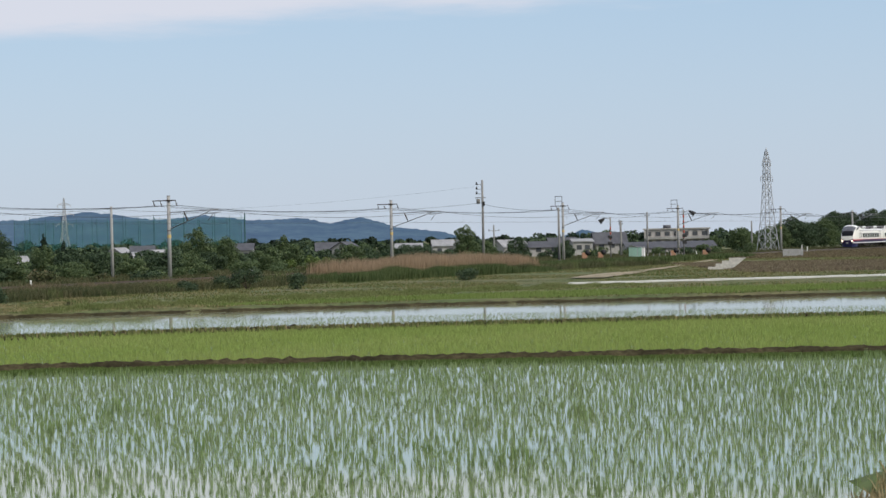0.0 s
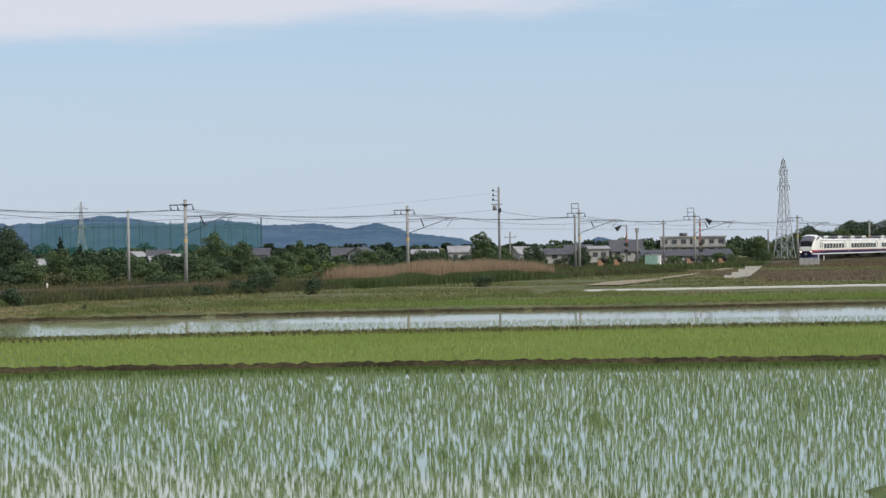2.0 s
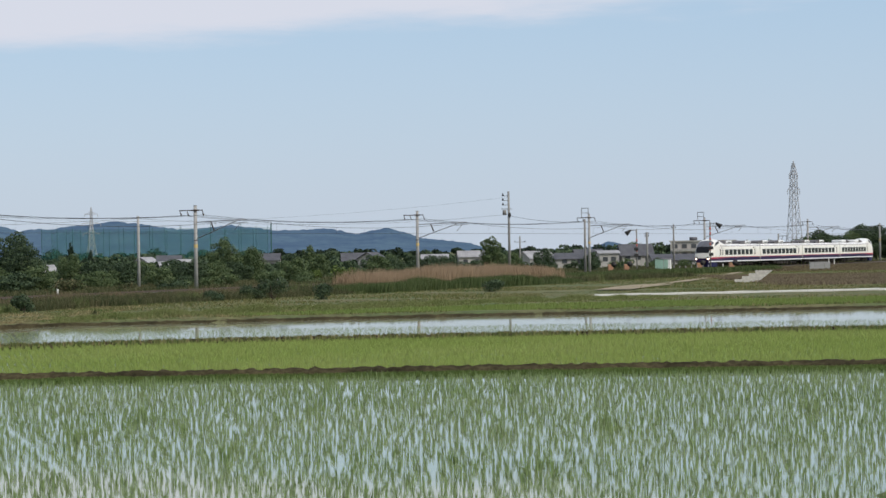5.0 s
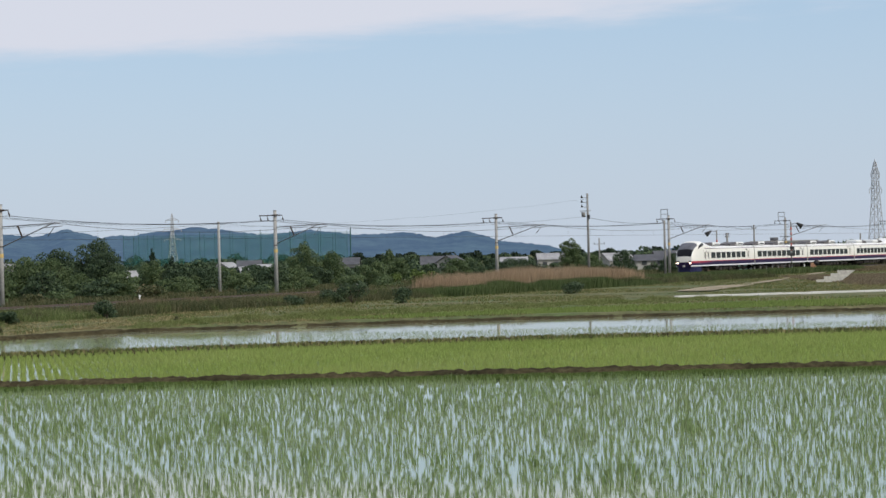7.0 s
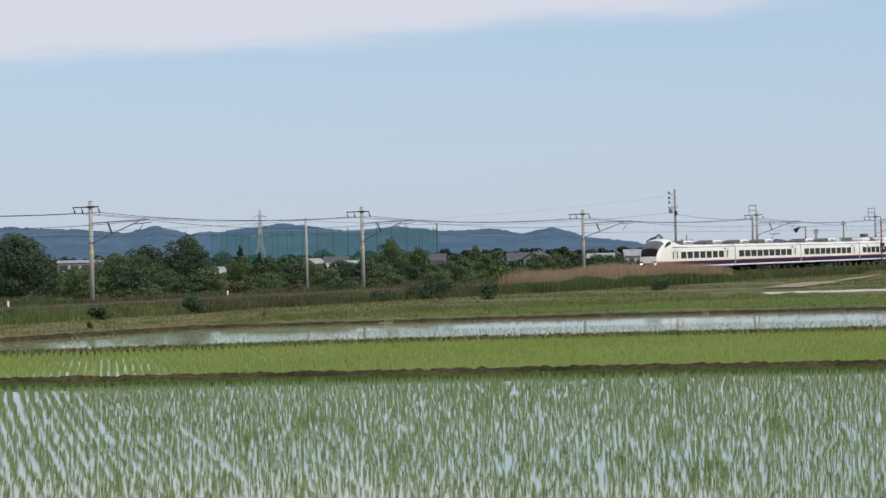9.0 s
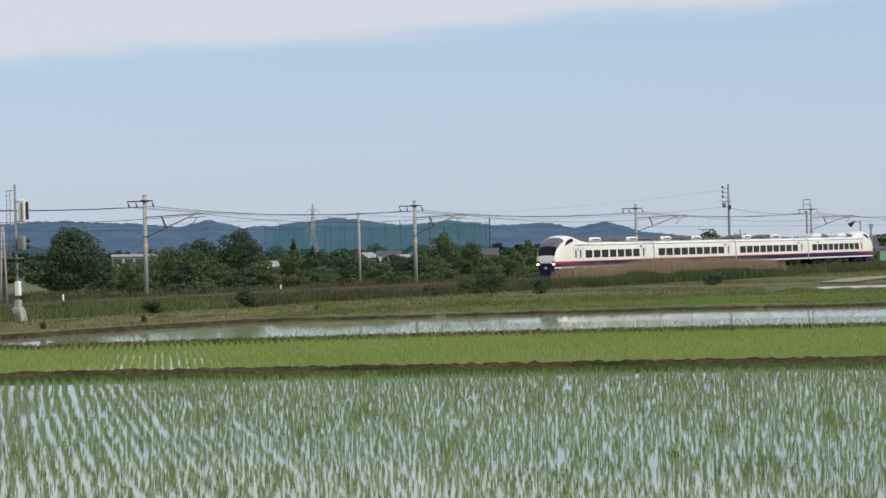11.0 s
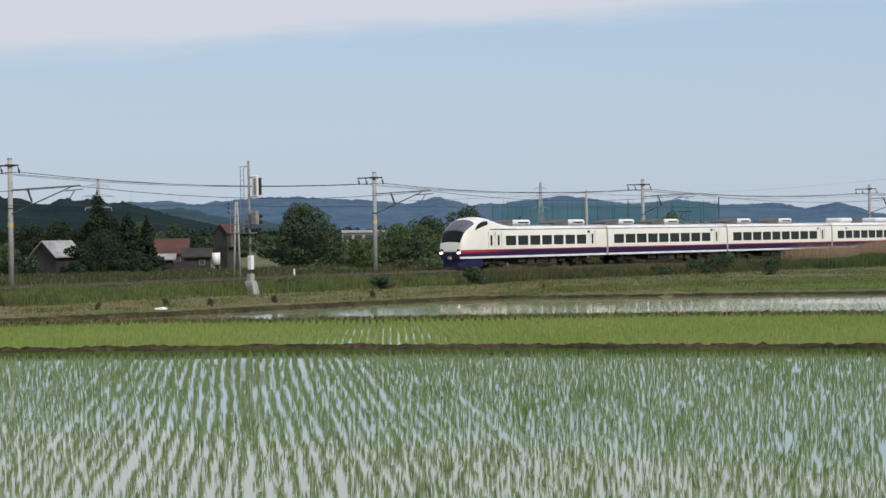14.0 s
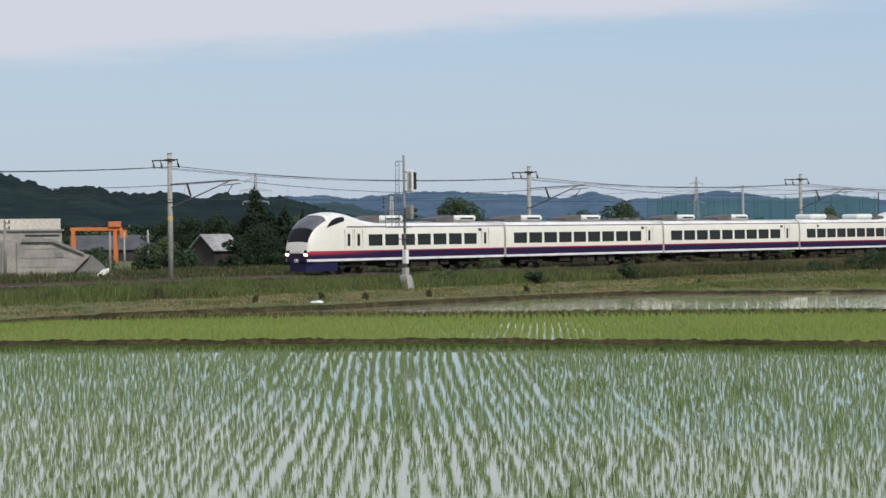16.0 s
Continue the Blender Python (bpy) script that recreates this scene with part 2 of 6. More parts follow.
def box(name, size, at, mat, parent, label="", bevel=0.02, turn=None):
    return part(name, add_box(bmesh.new(), size, at, turn, bevel), mat, parent, label)


def rod(name, a, b, r0, mat, parent, r1=None, n=8, label=""):
    return part(name, add_rod(bmesh.new(), a, b, r0, r1, n), mat, parent, label, smooth=n > 6)


def lerp(points, x):
    return float(np.interp(x, [p[0] for p in points], [p[1] for p in points]))


def blades(name, xy, z, height, width, mat, lean=0.25, per=1, bend=0.3, rng=None, spread=0.05, segments=2):
    """Grass-like blades: each a tapering strip (quad and tip). xy: (n, 2) tuft places; z: base heights; height, width: arrays or numbers."""
    rng = rng or np.random.default_rng(1)
    n = len(xy)
    idx = np.repeat(np.arange(n), per)
    k = len(idx)
    base = np.c_[xy[idx] + rng.normal(0, spread, (k, 2)), np.broadcast_to(z, n)[idx]]
    h = np.broadcast_to(height, n)[idx] * rng.uniform(0.6, 1.15, k)
    w = np.broadcast_to(width, n)[idx] * rng.uniform(0.7, 1.3, k)
    face = rng.normal(0, 0.6, k)
    side = np.c_[np.cos(face), np.sin(face), np.zeros(k)] * (w / 2)[:, None]
    way = rng.uniform(0, 2 * math.pi, k)
    amount = rng.uniform(0, lean, k)
    out = np.c_[np.cos(way) * amount, np.sin(way) * amount, np.ones(k)]
    mid = base + out * (h * 0.55)[:, None]
    tip = mid + np.c_[out[:, :2] * (1 + bend * 2), np.ones(k) * (1 - bend * amount)] * (h * 0.45)[:, None]
    v = np.stack([base - side, base + side, mid + side * 0.85, mid - side * 0.85, tip], 1).reshape(-1, 3)
    o = np.arange(k) * 5
    f = np.concatenate([np.stack([o, o + 1, o + 2], 1), np.stack([o, o + 2, o + 3], 1), np.stack([o + 3, o + 2, o + 4], 1)])
    return mesh_object(name, v, f, mat)


# ---- plan: the railway's centre line, by distance s from where the train's nose ends up ----
RAIL_Z = 0.85
_S = np.arange(-160.0, 900.0, 1.0)
_c = np.clip(_S, -60.0, 290.0)
_HEAD = 0.4210 + 1.031e-3 * _c - 2.736e-6 * _c ** 2
_TX = np.cumsum(np.sin(_HEAD))
_TY = np.cumsum(np.cos(_HEAD))
_TX += -54.7 - np.interp(0.0, _S, _TX)
_TY += 128.4 - np.interp(0.0, _S, _TY)


def track(s, off=0.0):
    """Plan point on the line at s, off metres towards the fields, and the heading away from the viewer."""
    h = float(np.interp(s, _S, _HEAD))
    return float(np.interp(s, _S, _TX)) + math.cos(h) * off, float(np.interp(s, _S, _TY)) - math.sin(h) * off, h


def track_near(x, y):
    """Distance from the line (positive on the fields' side) and s, for arrays of places."""
    x, y = np.ravel(x), np.ravel(y)
    best = np.zeros(len(x), dtype=int)
    for i in range(0, len(x), 20000):
        d = (x[i:i + 20000, None] - _TX[None, ::4]) ** 2 + (y[i:i + 20000, None] - _TY[None, ::4]) ** 2
        best[i:i + 20000] = d.argmin(1) * 4
    h = _HEAD[best]
    return (x - _TX[best]) * np.cos(h) - (y - _TY[best]) * np.sin(h), _S[best]


BUND_A = [(-95, 43.5), (-60, 51.6), (-37, 60.0), (-21, 64.0), (0, 65.2), (15, 65.0), (70, 63.7)]
BUND_C = [(-44, 77.5), (-35, 82.6), (-28, 84.0), (-19, 86.8), (-9, 89.4), (0, 90.2), (12, 91.5), (22, 91.8), (70, 93), (160, 96)]
BANK_D = [(-28.5, 108), (-26, 113), (-12, 116.8), (0, 120), (15, 121.5), (28, 124), (70, 129), (160, 139)]
LEFT = [(20, -57), (55, -50), (73.7, -46), (82, -43.5), (91, -37.3), (100, -33.2), (108, -28.5), (113, -25.5)]   # (y, x)
STRIP_E = [(-22, 117.5), (-12, 126.5), (-4.3, 133), (7, 139), (32, 144), (80, 152), (160, 166)]
RIDGE = [(-24.5, 115.8), (-20.8, 118.8), (-14.6, 126.5), (-4.3, 135.5), (5, 144), (16, 150)]


def curve(points, x):
    return np.interp(x, [p[0] for p in points], [p[1] for p in points])


def fields_mask(x, y):
    """True in the flooded fields."""
    left = curve(LEFT, y)
    right = 6.55 + (y - 29.5) * 0.38
    near = (y > 23) & (y < curve(BUND_A, x)) & (x < right) & (x > left - 30)
    b = (y >= curve(BUND_A, x)) & (y < curve(BUND_C, x)) & (x > left - 0.8)
    d = (y >= curve(BUND_C, x)) & (y < curve(BANK_D, x) + 1.0) & (x > left - 0.8)
    e = (y > curve(BANK_D, x) + 3.5) & (y < curve(STRIP_E, x)) & (x > -18)
    return near, b, d, e


def smooth_noise(x, y, scale, seed=0.0):
    return np.array([noise.noise((a * scale, b * scale, seed)) for a, b in zip(np.ravel(x), np.ravel(y))])


def ground_z(x, y, rough=True):
    x, y = np.ravel(x).astype(float), np.ravel(y).astype(float)
    off, s = track_near(x, y)
    z = np.full(len(x), 0.24)
    bank = np.interp(np.abs(off), [0, 2.9, 3.4, 7.5], [0.55, 0.52, 0.45, 0.28])
    z = np.maximum(z, bank)
    z += np.interp(np.hypot(x, y - 200), [0, 600, 4000], [0, 0, 3.0])
    z = np.where(y < 24, np.interp(y, [2, 9, 21, 24], [2.5, 2.5, 0.35, 0.0]), z)
    near, b, d, e = fields_mask(x, y)
    z = np.where(e, 0.12, z)
    z = np.where(near | b | d, -0.16, z)
    return z


# ---- ground: one sheet to the horizon ----
def grid_axis(lo, a, b, hi, step, n):
    left = a - np.geomspace(step, a - lo, n)[::-1]
    right = b + np.geomspace(step, hi - b, n)
    return np.concatenate([left, np.arange(a, b, step), right])


def build_ground():
    xs = grid_axis(-4800, -120, 150, 4800, 1.5, 22)
    ys = grid_axis(-1500, 0, 400, 4850, 1.5, 22)
    X, Y = np.meshgrid(xs, ys)
    Z = ground_z(X, Y)
    flat = (np.abs(X.ravel()) < 160) & (Y.ravel() > 0) & (Y.ravel() < 420)
    Z = Z + np.where(flat & (Z > 0.0), smooth_noise(X, Y, 0.35) * 0.07, 0)
    nx, ny = len(xs), len(ys)
    i = (np.arange(ny - 1)[:, None] * nx + np.arange(nx - 1)[None, :]).ravel()
    f = np.stack([i, i + 1, i + nx + 1, i + nx], 1)
    ob = mesh_object("ground", np.c_[X.ravel(), Y.ravel(), Z], f, M_GROUND, smooth=True)
    return tagged(ob, "rough meadow soil with thin grass between the paddies", "ground", kind="structure")


def water_sheet(name, near, far, x0, x1, label, z=0.0, step=1.0, mat=None):
    """A flat sheet between two curves over x."""
    xs = np.arange(x0, x1 + step, step)
    v = [(x, near(x), z) for x in xs] + [(x, far(x), z) for x in xs]
    n = len(xs)
    f = np.array([(i, i + 1, n + i + 1, n + i) for i in range(n - 1)])
    return tagged(mesh_object(name, v, f, mat or M_WATER), label, "water", kind="structure")


def bund(name, points, x0, x1, width, height, mat, label, seed, lumps=0.12, base=-0.2, step=0.14):
    """A lumpy earth bank along a curve over x."""
    xs = np.arange(x0, x1, step)
    ts = np.linspace(-1, 1, 11)
    v = []
    for x in xs:
        y = curve(points, x)
        for t in ts:
            prof = max(0.0, 1 - abs(t) ** 2.2)
            nz = noise.noise((x * 0.9, t * 2.0, seed)) * lumps * 0.5 + noise.noise((x * 3.7, t * 3.0, seed + 5)) * lumps * 0.8 + noise.noise((x * 9.0, t * 6.0, seed + 9)) * lumps * 0.6
            wob = noise.noise((x * 0.5, seed, 1.0)) * 0.15
            v.append((x, y + wob + t * width * 0.5 + nz * 0.5, base + (height - base) * prof + nz * (0.3 + prof)))
    k, n = len(ts), len(xs)
    i = (np.arange(n - 1)[:, None] * k + np.arange(k - 1)[None, :]).ravel()
    f = np.stack([i, i + k, i + k + 1, i + 1], 1)
    return tagged(mesh_object(name, v, f, mat), label, "earth bank", kind="structure")


def lattice(x0, x1, y0, y1, row, hill, az, rng, jitter=0.02, missing=0.05, weave=0.07):
    """Planted hills in rows that run at az degrees."""
    a = radians(az)
    along, across = np.array([math.sin(a), math.cos(a)]), np.array([math.cos(a), -math.sin(a)])
    centre = np.array([(x0 + x1) / 2, (y0 + y1) / 2])
    r = math.hypot(x1 - x0, y1 - y0) / 2
    u, w = np.meshgrid(np.arange(-r, r, hill), np.arange(-r, r, row))
    u, w = u.ravel(), w.ravel()
    w = w + weave * np.sin(u * 0.16 + np.floor(w / 1.8) * 1.3) + 0.02 * np.sin(u * 0.9 + w * 0.4)
    p = centre + u[:, None] * along + w[:, None] * across + rng.normal(0, jitter, (len(u), 2))
    keep = (p[:, 0] > x0) & (p[:, 0] < x1) & (p[:, 1] > y0) & (p[:, 1] < y1) & (rng.random(len(p)) > missing)
    p = p[keep]
    return p[(p[:, 0] > -0.72 * p[:, 1]) & (p[:, 0] < 0.30 * p[:, 1] + 0.5)]


def build_fields():
    water_sheet("water_near", lambda x: 21.5, lambda x: curve(BUND_A, x), -95, 40, "shallow paddy water that mirrors the pale sky")
    water_sheet("water_middle", lambda x: curve(BUND_A, x), lambda x: curve(BUND_C, x), -60, 60, "shallow water under dense young rice")
    water_sheet("water_open", lambda x: curve(BUND_C, x), lambda x: max(curve(BANK_D, x), curve(BUND_C, x)), -41, 120,
                "open silty paddy water that mirrors the sky", mat=M_SILT)
    bund("bund_near", BUND_A, -95, 40, 1.3, 0.22, M_MUD, "dark lumpy mud bank between two paddies", 3.0, lumps=0.085)
    bund("bund_middle", BUND_C, -43, 60, 1.5, 0.2, M_MUD, "dark mud bank with sparse grass between paddies", 9.0)
    far = [(x, y + 0.7) for x, y in BANK_D]
    bund("bund_far", far, -28, 110, 1.5, 0.15, M_MUD, "dark mud bank at the open water's far side", 14.0, lumps=0.09, step=0.22)
    # the bank that closes the fields towards the railway
    path = [(x, y) for y, x in LEFT]
    v, k, row = [], 9, 0
    for (ax, ay), (bx, by) in zip(path[:-1], path[1:]):
        L = math.hypot(bx - ax, by - ay)
        nx, ny = -(by - ay) / L, (bx - ax) / L
        for q in np.arange(0, L, 0.2):
            cx, cy = ax + (bx - ax) * q / L, ay + (by - ay) * q / L
            wob = noise.noise((cy * 0.4, 3.0, 1.0)) * 0.3
            for t in np.linspace(-1, 1, k):
                nz = noise.noise((cy * 3.1, t * 3.0, 21.0)) * 0.07 + noise.noise((cy * 0.8, t, 22.0)) * 0.05
                v.append((cx + nx * (t * 0.55 + wob), cy + ny * (t * 0.55 + wob), -0.2 + 0.44 * max(0.0, 1 - abs(t) ** 2.4) + nz))
            row += 1
    i = (np.arange(row - 1)[:, None] * k + np.arange(k - 1)[None, :]).ravel()
    tagged(mesh_object("bund_side", v, np.stack([i, i + k, i + k + 1, i + 1], 1), M_MUD), "brown earth bank along the fields' edge by the railway", "earth bank", kind="structure")
    rng = np.random.default_rng(11)
    p = lattice(-45, 20, 24, 65, 0.29, 0.18, -20.0, rng, jitter=0.055, missing=0.05, weave=0.09)
    near = fields_mask(p[:, 0], p[:, 1])[0] & (p[:, 1] < curve(BUND_A, p[:, 0]) - 2.3)
    p = p[near]
    thin = smooth_noise(p[:, 0] * 2.6, p[:, 1] * 0.8, 0.8, 6.0) + 0.5 * smooth_noise(p[:, 0] * 2.0, p[:, 1] * 0.5, 2.2, 7.0)
    p = p[thin < 0.46]                                # seedlings that failed leave short gaps in the rows
    weed = smooth_noise(p[:, 0] * 1.6, p[:, 1] * 0.35, 0.7, 4.0)
    h = np.where(weed > 0.46, 0.27, 0.175) * (1 + 0.30 * smooth_noise(p[:, 0], p[:, 1], 0.9, 8.0))
    ob = blades("rice_near", p, -0.06, h + 0.06, np.where(weed > 0.46, 0.015, 0.0108), M_RICE, lean=0.22, per=6, rng=rng, spread=0.012)
    tagged(ob, "young rice seedlings planted in rows in shallow water", "rice", kind="stuff")
    p = lattice(-62, 30, 58, 99, 0.30, 0.17, -15.8, rng, jitter=0.024, missing=0.08, weave=0.03)
    mid = fields_mask(p[:, 0], p[:, 1])[1] & (p[:, 1] > curve(BUND_A, p[:, 0]) + 0.7) & (p[:, 1] < curve(BUND_C, p[:, 0]) - 0.8)
    p = p[mid]
    ob = blades("rice_middle", p, -0.06, 0.27, 0.018, M_RICE_B, lean=0.34, per=6, rng=rng, spread=0.042)
    tagged(ob, "dense yellow-green young rice in rows", "rice", kind="stuff")
    p = lattice(-19, 60, 116, 156, 0.30, 0.3, -17.0, rng, jitter=0.05)
    p = p[fields_mask(p[:, 0], p[:, 1])[3]]
    p = p[p[:, 0] + 4 * smooth_noise(p[:, 0], p[:, 1], 0.2, 17.0) > -14]
    ob = blades("rice_far", p, 0.1, 0.28, 0.06, M_RICE_FAR, lean=0.3, per=3, rng=rng, spread=0.06)
    tagged(ob, "far strip of dense green young rice", "rice", kind="stuff")
    # sparse fresh seedlings in the open water, none along its far side
    p = lattice(-30, 45, 84, 106, 0.30, 0.24, -15.8, rng, jitter=0.10, missing=0.15)
    p = p[fields_mask(p[:, 0], p[:, 1])[2] & (p[:, 1] > curve(BUND_C, p[:, 0]) + 0.9) & (p[:, 1] < 105.2 + 0.5 * smooth_noise(p[:, 0], p[:, 1], 0.3, 19.0))]
    ob = blades("rice_seedlings", p, -0.03, 0.13, 0.0075, M_RICE, lean=0.3, per=3, rng=rng, spread=0.02)
    tagged(ob, "thin newly planted rice seedlings in open water", "rice", kind="stuff")
    # grass that fringes the banks
    ys = rng.uniform(24, 44, 2200)
    xs = 6.7 + (ys - 29.5) * 0.38 + rng.uniform(0.0, 3.0, 2200) ** 1.0
    ob = blades("corner_grass", np.c_[xs, ys], 0.18, 0.22, 0.02, M_MOWN, per=5, lean=0.7, rng=rng, spread=0.1)
    tagged(ob, "straw-coloured and green grass on the near bank", "grass", kind="stuff")
    xs = rng.uniform(-48, 24, 17000)
    ys = curve(BUND_A, xs) - 0.45 - 2.1 * rng.random(17000)
    lush = smooth_noise(xs, ys, 0.7, 23.0)
    ob = blades("bank_grass", np.c_[xs, ys], 0.0, 0.115 * (1 + 0.45 * lush), 0.026, M_FOOT, per=4, lean=0.5, rng=rng, spread=0.09)
    tagged(ob, "short dark green grass along the foot of a mud bank", "grass", kind="stuff")
    xs = rng.uniform(-42, 30, 2500)
    ys = curve(BUND_C, xs) + rng.uniform(-0.9, 0.5, 2500)
    ob = blades("bank_grass", np.c_[xs, ys], 0.1, 0.22, 0.05, M_GRASS, per=3, rng=rng, spread=0.12)
    tagged(ob, "sparse grass on a mud bank", "grass", kind="stuff")


# ---- railway ----
def sweep(name, profile, s0, s1, step, mat, label, category="railway"):
    """A profile of (offset, z) swept along the line."""
    ss = np.arange(s0, s1 + step, step)
    v = [(*track(s, o)[:2], z) for s in ss for o, z in profile]
    k, n = len(profile), len(ss)
    i = (np.arange(n - 1)[:, None] * k + np.arange(k - 1)[None, :]).ravel()
    f = np.stack([i, i + 1, i + k + 1, i + k], 1)
    return tagged(mesh_object(name, v, f, mat), label, category, kind="structure")


def build_track():
    sweep("track_bed", [(2.5, 0.46), (1.75, 0.70), (-1.75, 0.70), (-2.5, 0.46)], -90, 520, 2.0, M_BALLAST, "brown crushed-stone track bed")
    for off in (0.5335, -0.5335):
        sweep("rail", [(off + 0.06, 0.70), (off + 0.06, 0.72), (off + 0.015, 0.74), (off + 0.033, 0.83), (off + 0.033, RAIL_Z), (off - 0.033, RAIL_Z),
                       (off - 0.033, 0.83), (off - 0.015, 0.74), (off - 0.06, 0.72), (off - 0.06, 0.70)], -90, 520, 2.0, M_RUST, "rusty steel rail on sleepers")
    v, f = [], []
    for s in np.arange(-60, 320, 0.62):
        x, y, h = track(s)
        d, a = Vector((math.cos(h), -math.sin(h), 0)), Vector((math.sin(h), math.cos(h), 0))
        o = len(v)
        for dz in (0.6, 0.725):
            for u, w in ((1, -0.11), (1, 0.11), (-1, 0.11), (-1, -0.11)):
                q = Vector((x, y, dz)) + d * u + a * w
                v.append(tuple(q))
        f += [(o + 4, o + 5, o + 6, o + 7), (o, o + 1, o + 5, o + 4), (o + 1, o + 2, o + 6, o + 5), (o + 2, o + 3, o + 7, o + 6), (o + 3, o, o + 4, o + 7)]
    tagged(mesh_object("sleepers", v, f, M_CONC_DARK), "grey concrete sleepers in a row", "sleeper", kind="stuff")


build_ground()
build_fields()
build_track()


# ---- train: four white express cars with a purple band ----
M_CREAM = material("cream_enamel", (0.80, 0.775, 0.70), (0.74, 0.715, 0.64), rough=0.32, scale=0.35, fine=3, fine_mix=0.06, spec=0.5, coat=0.3)
M_ROOFW = material("white_roof", (0.76, 0.76, 0.75), (0.64, 0.64, 0.63), rough=0.45, scale=0.5, fine=4, fine_mix=0.12)
M_PURPLE = material("purple_enamel", (0.015, 0.006, 0.043), (0.019, 0.007, 0.050), rough=0.45, scale=0.5, spec=0.3)
M_BLUE = material("blue_enamel", (0.009, 0.010, 0.052), (0.011, 0.012, 0.060), rough=0.5, scale=0.5, spec=0.3)
M_REDLINE = material("red_enamel", (0.46, 0.045, 0.065), (0.42, 0.045, 0.07), rough=0.4)
M_LINE = material("white_line", (0.82, 0.82, 0.84), rough=0.4, fine_mix=0.05)
M_GUTTER = material("mauve_gutter", (0.17, 0.11, 0.17), rough=0.5)
M_DARKGLASS = material("dark_glass", (0.02, 0.024, 0.026), (0.024, 0.03, 0.03), rough=0.12, scale=0.4, fine_mix=0.0, spec=0.35)
M_FRONTBLACK = material("black_front_panel", (0.010, 0.010, 0.012), rough=0.35, fine_mix=0.0, spec=0.25)
M_WINDSCREEN = material("windscreen", (0.13, 0.13, 0.145), (0.10, 0.10, 0.115), rough=0.08, scale=0.4, fine_mix=0.0, spec=0.5)
M_UNDER = material("underframe_dirt", (0.022, 0.02, 0.018), (0.045, 0.037, 0.03), rough=0.9, scale=0.8, fine=5, fine_mix=0.5)
M_UNDERBOX = material("equipment_box_dirt", (0.065, 0.056, 0.05), (0.04, 0.034, 0.03), rough=0.85, scale=0.7, fine=5, fine_mix=0.4)
M_SHROUD = material("roof_shroud_grey", (0.10, 0.095, 0.10), (0.14, 0.13, 0.13), rough=0.7)
M_LAMP = material("headlight_glow", (0.9, 0.85, 0.8), rough=0.3, emit=(1.0, 0.72, 0.52), emit_strength=4.5)


def nose_band():
    """The band's paint: red along its upper edge behind the headlights, fading into purple further back."""
    m = material("nose_band_enamel", (0.015, 0.006, 0.043), (0.019, 0.007, 0.050), rough=0.45, scale=0.5, spec=0.3)
    n, l = m.node_tree.nodes, m.node_tree.links
    p = n["Principled BSDF"]
    co, xyz = n.new("ShaderNodeTexCoord"), n.new("ShaderNodeSeparateXYZ")
    l.new(co.outputs["Object"], xyz.inputs[0])
    back, up, both = n.new("ShaderNodeMapRange"), n.new("ShaderNodeMapRange"), n.new("ShaderNodeMath")
    back.interpolation_type = up.interpolation_type = "SMOOTHSTEP"
    back.inputs["From Min"].default_value, back.inputs["From Max"].default_value = 0.5, 8.0
    back.inputs["To Min"].default_value, back.inputs["To Max"].default_value = 1.0, 0.0
    up.inputs["From Min"].default_value, up.inputs["From Max"].default_value = 1.26, 1.64
    l.new(xyz.outputs[0], back.inputs[0])
    l.new(xyz.outputs[2], up.inputs[0])
    both.operation = "MULTIPLY"
    l.new(back.outputs[0], both.inputs[0])
    l.new(up.outputs[0], both.inputs[1])
    fade = n.new("ShaderNodeMix")
    fade.data_type = "RGBA"
    fade.inputs[7].default_value = (0.46, 0.045, 0.065, 1)
    l.new(both.outputs[0], fade.inputs[0])
    l.new(p.inputs["Base Color"].links[0].from_socket, fade.inputs[6])
    l.new(fade.outputs[2], p.inputs["Base Color"])
    return m


M_NOSEBAND = nose_band()
HALF = 1.475
# half cross-section from the sill to the roof's crown: (share of half width, height over the rail)
SECTION = [(0.994, 0.92), (0.997, 1.02), (0.999, 1.10), (1.0, 1.40), (1.0, 1.52), (1.0, 1.60), (1.0, 1.68), (1.0, 2.4), (0.985, 3.0), (0.955, 3.36),
           (0.94, 3.44), (0.86, 3.60), (0.62, 3.71), (0.3, 3.755), (0.0, 3.765)]
SECT_MAT = [3, 3, 1, 1, 1, 2, 0, 0, 0, 4, 5, 5, 5, 5]     # cream, purple, red, white line, gutter, roof


NOSE_TOP = [(0, 1.75), (0.02, 1.98), (0.04, 2.15), (0.08, 2.36), (0.12, 2.55), (0.2, 2.8), (0.28, 3.0), (0.38, 3.2), (0.5, 3.37), (0.65, 3.55), (0.8, 3.7),
            (1.2, 4.02), (1.7, 4.29), (2.2, 4.44), (2.8, 4.52), (3.4, 4.50), (4.0, 4.39), (4.8, 4.17), (5.6, 3.97), (6.6, 3.81), (7.4, 3.765), (40, 3.765)]
NOSE_WIDE = [(0, 0.74), (0.04, 0.80), (0.12, 0.85), (0.28, 0.895), (0.5, 0.925), (0.8, 0.95), (1.2, 0.97), (1.7, 0.985), (2.4, 1.0), (40, 1.0)]


def cab_side(x, z):
    """Half width of the nose car's shell at x and height z."""
    squash = (lerp(NOSE_TOP, x) - 1.8) / (3.765 - 1.8)
    y = lerp([(q, sh) for sh, q in SECTION], 1.8 + (z - 1.8) / squash)
    q = 1.8 + (z - 1.8) / squash
    if q > 2.4:
        y *= 1 - 0.10 * (1 - x / 7.4) ** 2 * (q - 2.4) / 1.3
    return y * lerp(NOSE_WIDE, x) * HALF


